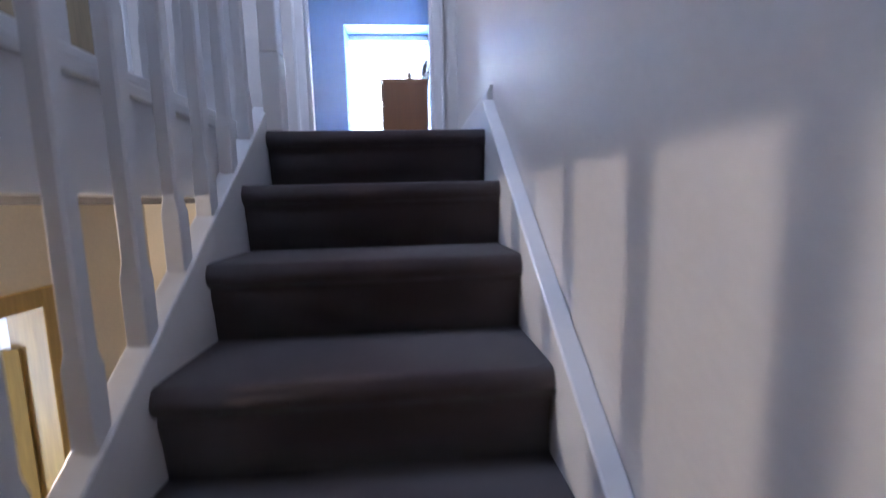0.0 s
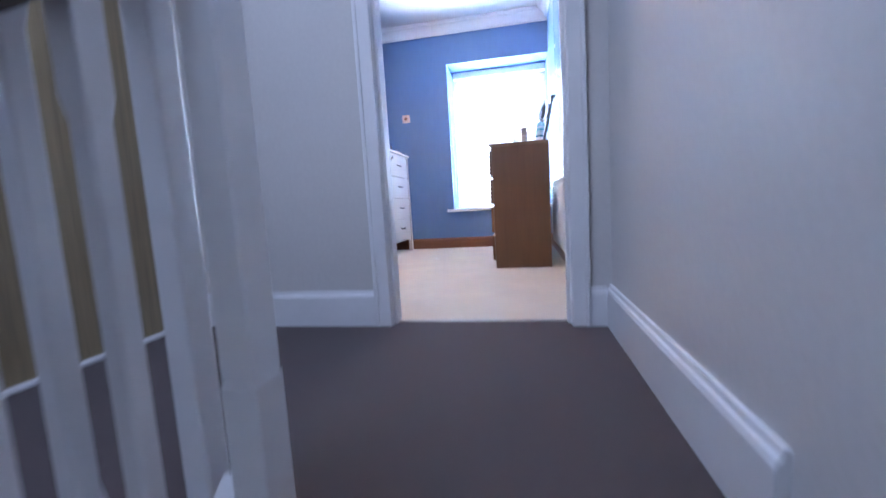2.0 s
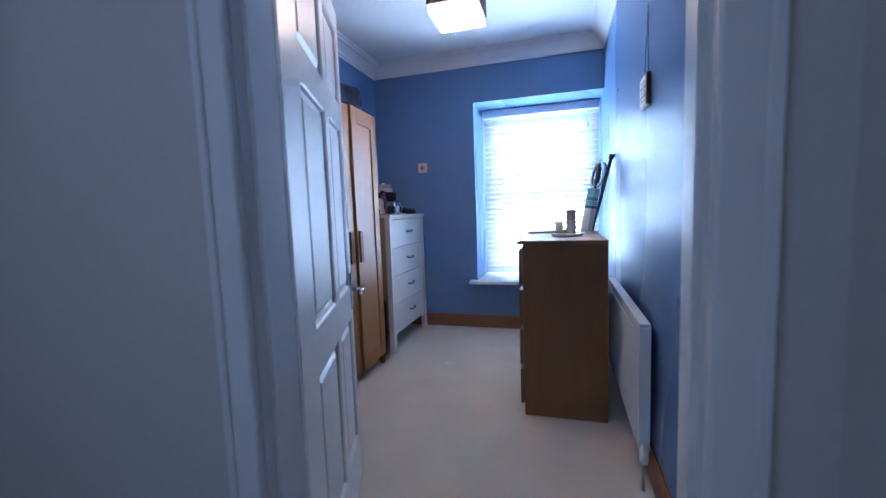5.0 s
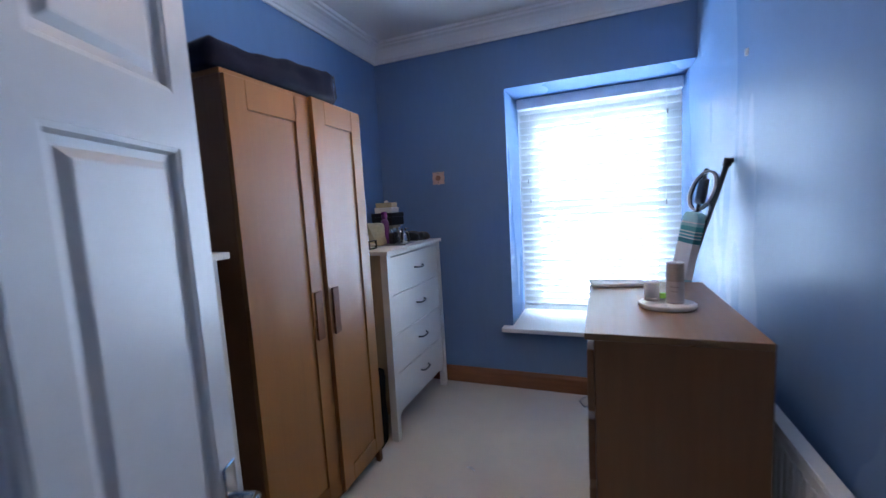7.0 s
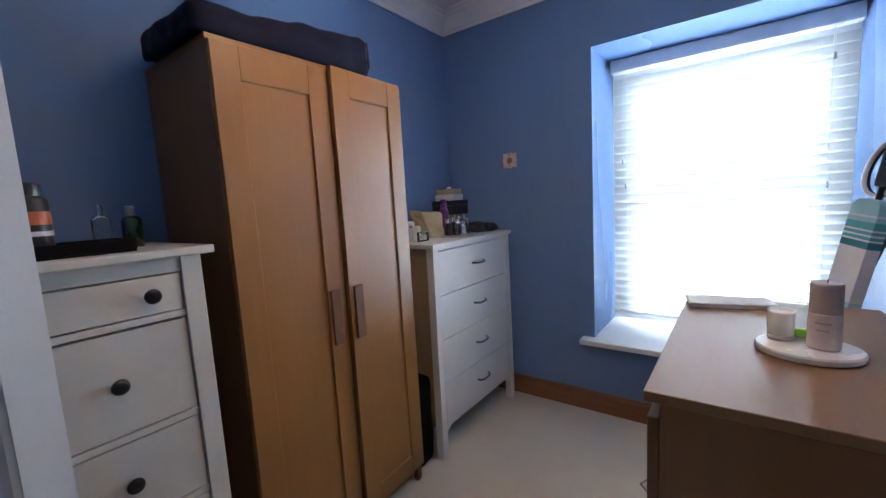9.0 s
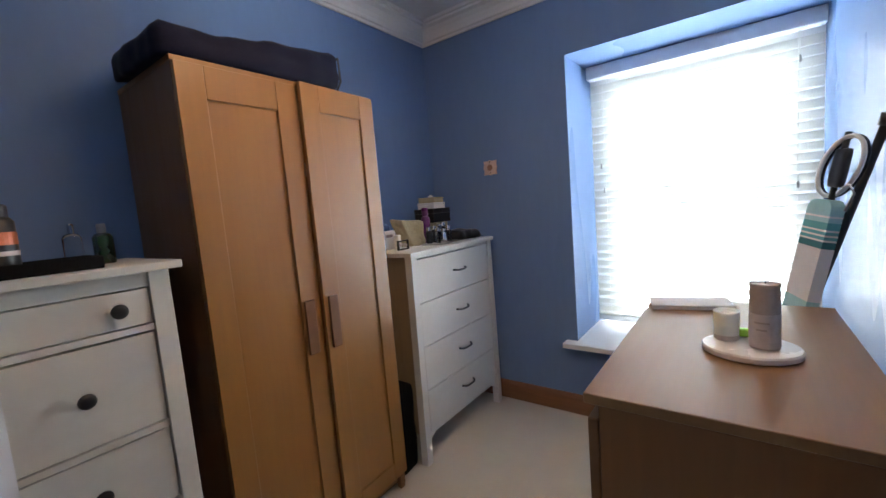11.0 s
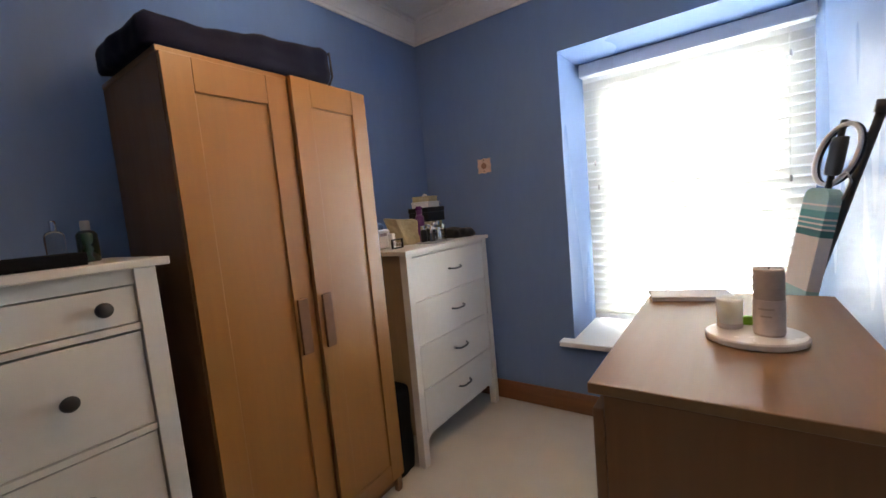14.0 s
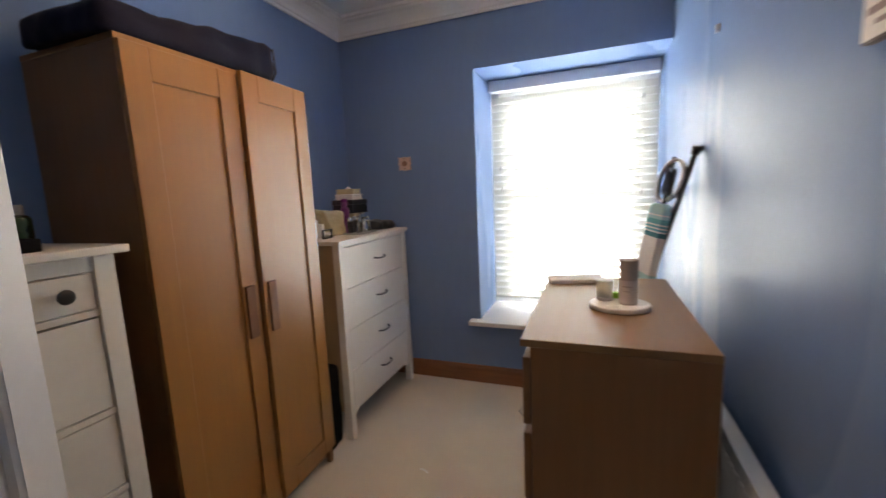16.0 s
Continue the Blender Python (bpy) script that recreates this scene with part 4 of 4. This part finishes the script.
part("lid", turned(box(0.002, 0.235, 0.697, 0.803, 1.0085, 1.017, 0.003), 0.118, 0.75, 14), M_PAPER, bk)

# wall pieces
pq = thing("wall_plaque", (-1.14, WY, 1.60), "small cream ceramic plaque with a brown centre", "plaque")
star = []
for i in range(16):
    a = 2 * math.pi * i / 16 + math.pi / 4
    r = 0.068 if i % 4 == 0 else (0.052 if i % 2 == 0 else 0.049)
    star.append((-1.14 + r * math.cos(a), 1.640 + r * math.sin(a)))
part("tile", extrude(star, "y", WY - 0.012, WY - 0.0005), M_PLAQUE, pq)
dsk = lathe([(0.020, 0.0), (0.021, 0.004), (0.014, 0.008)], 0, 0, 20)
bmesh.ops.transform(dsk, matrix=pose(-1.14, WY - 0.012, 1.640, 90, 0, 0), verts=dsk.verts)
part("centre", dsk, M_TERRACOTTA, pq, "brown round centre")
for dz in (-0.036, 0.040):
    dsk = lathe([(0.004, 0.0), (0.004, 0.003)], 0, 0, 10)
    bmesh.ops.transform(dsk, matrix=pose(-1.14, WY - 0.012, 1.640 + dz, 90, 0, 0), verts=dsk.verts)
    part("screw", dsk, M_DARK, pq, "dark screw head")
hs = thing("hanging_sign", (RX, -0.24, 1.62), "small pale printed sign on a dark board, hung by a wire", "sign")
part("board", box(RX - 0.022, RX - 0.004, -0.315, -0.172, 1.616, 1.752, 0.002), M_RAIL, hs, "dark wooden backing")
part("face", box(RX - 0.0245, RX - 0.0222, -0.311, -0.176, 1.620, 1.748), M_PAPER, hs, "pale printed face")
for i, (w0, w1, zz, hh) in enumerate(((-0.290, -0.200, 1.728, 0.010), (-0.300, -0.190, 1.708, 0.014), (-0.285, -0.205, 1.686, 0.008), (-0.300, -0.188, 1.668, 0.012), (-0.280, -0.210, 1.646, 0.008))):
    part("text_bar", box(RX - 0.0252, RX - 0.0246, w0, w1, zz - hh, zz), M_MAUVE, hs, "faded grey line of writing")
part("wire", tube([(RX - 0.010, -0.290, 1.752), (RX - 0.005, -0.243, 2.06), (RX - 0.010, -0.196, 1.752)], 0.0013, 6), M_DARK, hs, "thin hanging wire")
part("nail", tube([(RX - 0.012, -0.243, 2.06), (RX, -0.243, 2.06)], 0.002, 8), M_STEEL, hs, "small nail")
for yy, zz in ((0.78, 1.97),):
    hk = thing("wall_hook", (RX, yy, zz), "tiny white adhesive hook on the blue wall", "hook")
    part("hook", box(RX - 0.010, RX - 0.0004, yy - 0.008, yy + 0.008, zz - 0.018, zz + 0.012, 0.003), M_WHITE, hk)

bn = thing("black_bin_bag", (-1.36, 0.71, FB), "black storage bag pushed between wardrobe and chest", "bag")
part("body", soft_box(-1.50, -1.185, 0.645, 0.79, FB, 0.46, 7.0, 0.012, 8, 0.03), M_SOOT, bn, smooth=True)

# ---- clutter on the white chest ----
CT = 1.17
def carton(name, x0, x1, y0, y1, z0, z1, material, label, deg=0, lid=None, cat="box"):
    t = thing(name, ((x0 + x1) / 2, (y0 + y1) / 2, z0), label, cat)
    cx, cy = (x0 + x1) / 2, (y0 + y1) / 2
    zl = z1 - (z1 - z0) * 0.35
    part("box_base", turned(box(x0 + 0.002, x1 - 0.002, y0 + 0.002, y1 - 0.002, z0, zl, 0.002), cx, cy, deg), material, t)
    part("lid", turned(box(x0, x1, y0, y1, zl + 0.0005, z1, 0.003), cx, cy, deg), lid or material, t)
    return t


carton("gift_box", -1.54, -1.39, 1.36, 1.51, CT, CT + 0.128, M_BEIGEBAG, "pale patterned box at the bottom of a stack", 6)
carton("dark_box", -1.55, -1.37, 1.345, 1.52, CT + 0.128, CT + 0.222, M_BLACK, "dark purple-black storage box in a stack", -4)
carton("cream_box", -1.535, -1.395, 1.365, 1.505, CT + 0.222, CT + 0.262, M_PAPER, "shallow cream box in a stack", 3)
carton("small_cream_box", -1.53, -1.40, 1.37, 1.50, CT + 0.262, CT + 0.298, M_BEIGEBAG, "small yellowish box on top of the stack", 9)
tk = thing("trinket_dish", (-1.465, 1.435, CT + 0.298), "little white trinket on the boxes", "ornament")
part("dish", lathe([(0.012, CT + 0.298), (0.018, CT + 0.303), (0.016, CT + 0.308), (0.005, CT + 0.316)], -1.465, 1.435, 16), M_WAX, tk, smooth=True)
pb = thing("beige_bag", (-1.43, 1.14, CT), "crumpled beige paper gift bag", "bag")
b = soft_box(-1.45, -1.34, 1.07, 1.205, CT, CT + 0.165, 9.0, 0.022, 7, 0.015)
for v in b.verts:
    k = v.co.z - CT
    v.co.x -= 0.35 * k * (1 + 0.4 * math.sin(v.co.y * 30))
    v.co.y += 0.15 * k * (v.co.y - 1.135) / 0.075
    v.co.z += 0.10 * k * (1.14 - v.co.y) / 0.08
part("body", b, M_BEIGEBAG, pb)
wb = thing("white_basket", (-1.49, 0.94, CT), "white slotted plastic basket with odds and ends", "basket")
part("walls", box(-1.57, -1.41, 0.88, 0.995, CT, CT + 0.112, 0.010, 2), M_PAPER, wb)
part("slot", box(-1.4105, -1.4085, 0.91, 0.965, CT + 0.073, CT + 0.090), M_MAUVE, wb, "dark carrying slot")
part("contents", soft_box(-1.55, -1.43, 0.895, 0.98, CT + 0.105, CT + 0.155, 2.0, 0.02, 5, 0.02), M_BLUEGREY, wb, "dark crumpled cloth")
sg = thing("wire_word_sign", (-1.31, 0.94, CT), "tiny metal framed word ornament", "ornament")
b = bmesh.new()
for a0, a1, z0, z1 in ((0.895, 0.985, 0, 0.007), (0.895, 0.985, 0.048, 0.055), (0.895, 0.902, 0.007, 0.048), (0.978, 0.985, 0.007, 0.048)):
    box(-1.316, -1.304, a0, a1, CT + z0, CT + z1, bm=b)
part("frame", b, M_DARK, sg)
part("scroll", tube([(-1.31, 0.906 + 0.0068 * i, CT + 0.0275 + 0.012 * math.sin(i * 1.9)) for i in range(11)], 0.0028, 6), M_LABEL, sg, "bent wire lettering shape", True)
cr = thing("small_carton", (-1.37, 0.962, CT), "small cream cosmetics carton", "box")
part("body", turned(box(-1.385, -1.355, 0.945, 0.98, CT, CT + 0.085, 0.003), -1.37, 0.962, 12), M_WAX, cr)


def bottle(x, y, z, r, h, body, cap, name, label, capw=0.55):
    t = thing(name, (x, y, z), label, "bottle")
    part("body", lathe([(r * 0.92, z), (r, z + 0.004), (r, z + h * 0.66), (r * 0.75, z + h * 0.74), (r * 0.42, z + h * 0.77)], x, y, 20), body, t, smooth=True)
    part("cap", lathe([(r * capw, z + h * 0.771), (r * capw, z + h * 0.97), (r * capw * 0.8, z + h)], x, y, 16), cap, t)
    return t


ty = thing("mirror_tray", (-1.27, 1.24, CT), "shallow grey tray of perfume bottles", "tray")
part("dish", turned(box(-1.34, -1.19, 1.13, 1.36, CT, CT + 0.010, 0.004, 2), -1.27, 1.24, 8), M_STEEL, ty)
for i, (dx, dy, r, h, bd) in enumerate(((-0.02, -0.075, 0.021, 0.10, M_BLACK), (0.03, -0.055, 0.018, 0.095, M_GLASSY), (-0.025, -0.02, 0.020, 0.105, M_BLACK), (0.035, 0.0, 0.019, 0.085, M_CHROME),
                                        (-0.02, 0.035, 0.020, 0.11, M_CHROME), (0.03, 0.055, 0.021, 0.10, M_GLASSY), (-0.03, 0.085, 0.019, 0.12, M_BLACK))):
    bottle(-1.27 + dx, 1.24 + dy, CT + 0.010, r, h, bd, M_CHROME, "perfume_bottle", "small perfume bottle with a chrome cap", 0.8)["group"] = "perfume bottles on the tray"
bottle(-1.40, 1.275, CT, 0.030, 0.232, M_PURPLE, M_PURPLE, "hair_spray", "purple spray bottle behind the perfumes", 0.7)
cl = thing("black_scarf", (-1.30, 1.51, CT), "black scarf bundled on the chest", "scarf")
part("cloth", soft_box(-1.39, -1.20, 1.40, 1.64, CT, CT + 0.062, 5.0, 0.042, 10, 0.03), M_BLACK, cl, smooth=True)

# ---- clutter on the tall chest ----
HT = 1.30
at = thing("black_tray", (-1.30, -0.58, HT), "shallow black tray on the tall chest", "tray")
b = box(-1.39, -1.225, -0.74, -0.430, HT, HT + 0.008, 0.003)
for x0, x1, y0, y1 in ((-1.39, -1.382, -0.74, -0.430), (-1.233, -1.225, -0.74, -0.430), (-1.382, -1.233, -0.74, -0.732), (-1.382, -1.233, -0.438, -0.430)):
    box(x0, x1, y0, y1, HT + 0.006, HT + 0.036, 0.002, bm=b)
part("tray_body", b, M_SOOT, at)
bottle(-1.44, -0.375, HT, 0.028, 0.132, M_BOTTLEGREEN, M_STEEL, "green_bottle", "dark green glass aftershave bottle", 0.45)
bottle(-1.47, -0.445, HT, 0.025, 0.138, M_GLASSY, M_CHROME, "clear_bottle", "clear glass bottle with a chrome cap", 0.35)
cn = thing("spray_can", (-1.285, -0.625, HT + 0.0081), "black aerosol can with an orange label", "can")
ZC, CX, CY = HT + 0.0081, -1.285, -0.625
part("body", lathe([(0.036, ZC), (0.038, ZC + 0.004), (0.038, ZC + 0.140), (0.030, ZC + 0.152)], CX, CY, 26), M_BLACK, cn, smooth=True)
part("label_band", lathe([(0.0384, ZC + 0.080), (0.0387, ZC + 0.081), (0.0387, ZC + 0.112), (0.0384, ZC + 0.113)], CX, CY, 26), M_ORANGE, cn, "orange label band")
part("text_band", lathe([(0.0384, ZC + 0.052), (0.0387, ZC + 0.053), (0.0387, ZC + 0.063), (0.0384, ZC + 0.064)], CX, CY, 26), M_LABEL, cn, "pale line of print")
part("cap", lathe([(0.029, ZC + 0.152), (0.029, ZC + 0.180), (0.025, ZC + 0.185)], CX, CY, 20), M_BLACK, cn)

# ---- on the bedroom floor ----
sc = thing("paper_scrap", (-0.63, 0.67, FB), "tiny curled white scrap on the cream carpet", "scrap")
b = bmesh.new()
rows = [[b.verts.new((-0.66 + 0.006 * i + 0.004 * j, 0.672 - 0.002 * i + 0.010 * j, FB + 0.003 + 0.010 * math.sin(math.pi * i / 9) * (0.5 + 0.5 * j))) for i in range(10)] for j in range(2)]
for i in range(9):
    b.faces.new((rows[0][i], rows[0][i + 1], rows[1][i + 1], rows[1][i]))
bmesh.ops.solidify(b, geom=b.faces[:], thickness=0.0015)
part("paper", b, M_PAPER, sc)
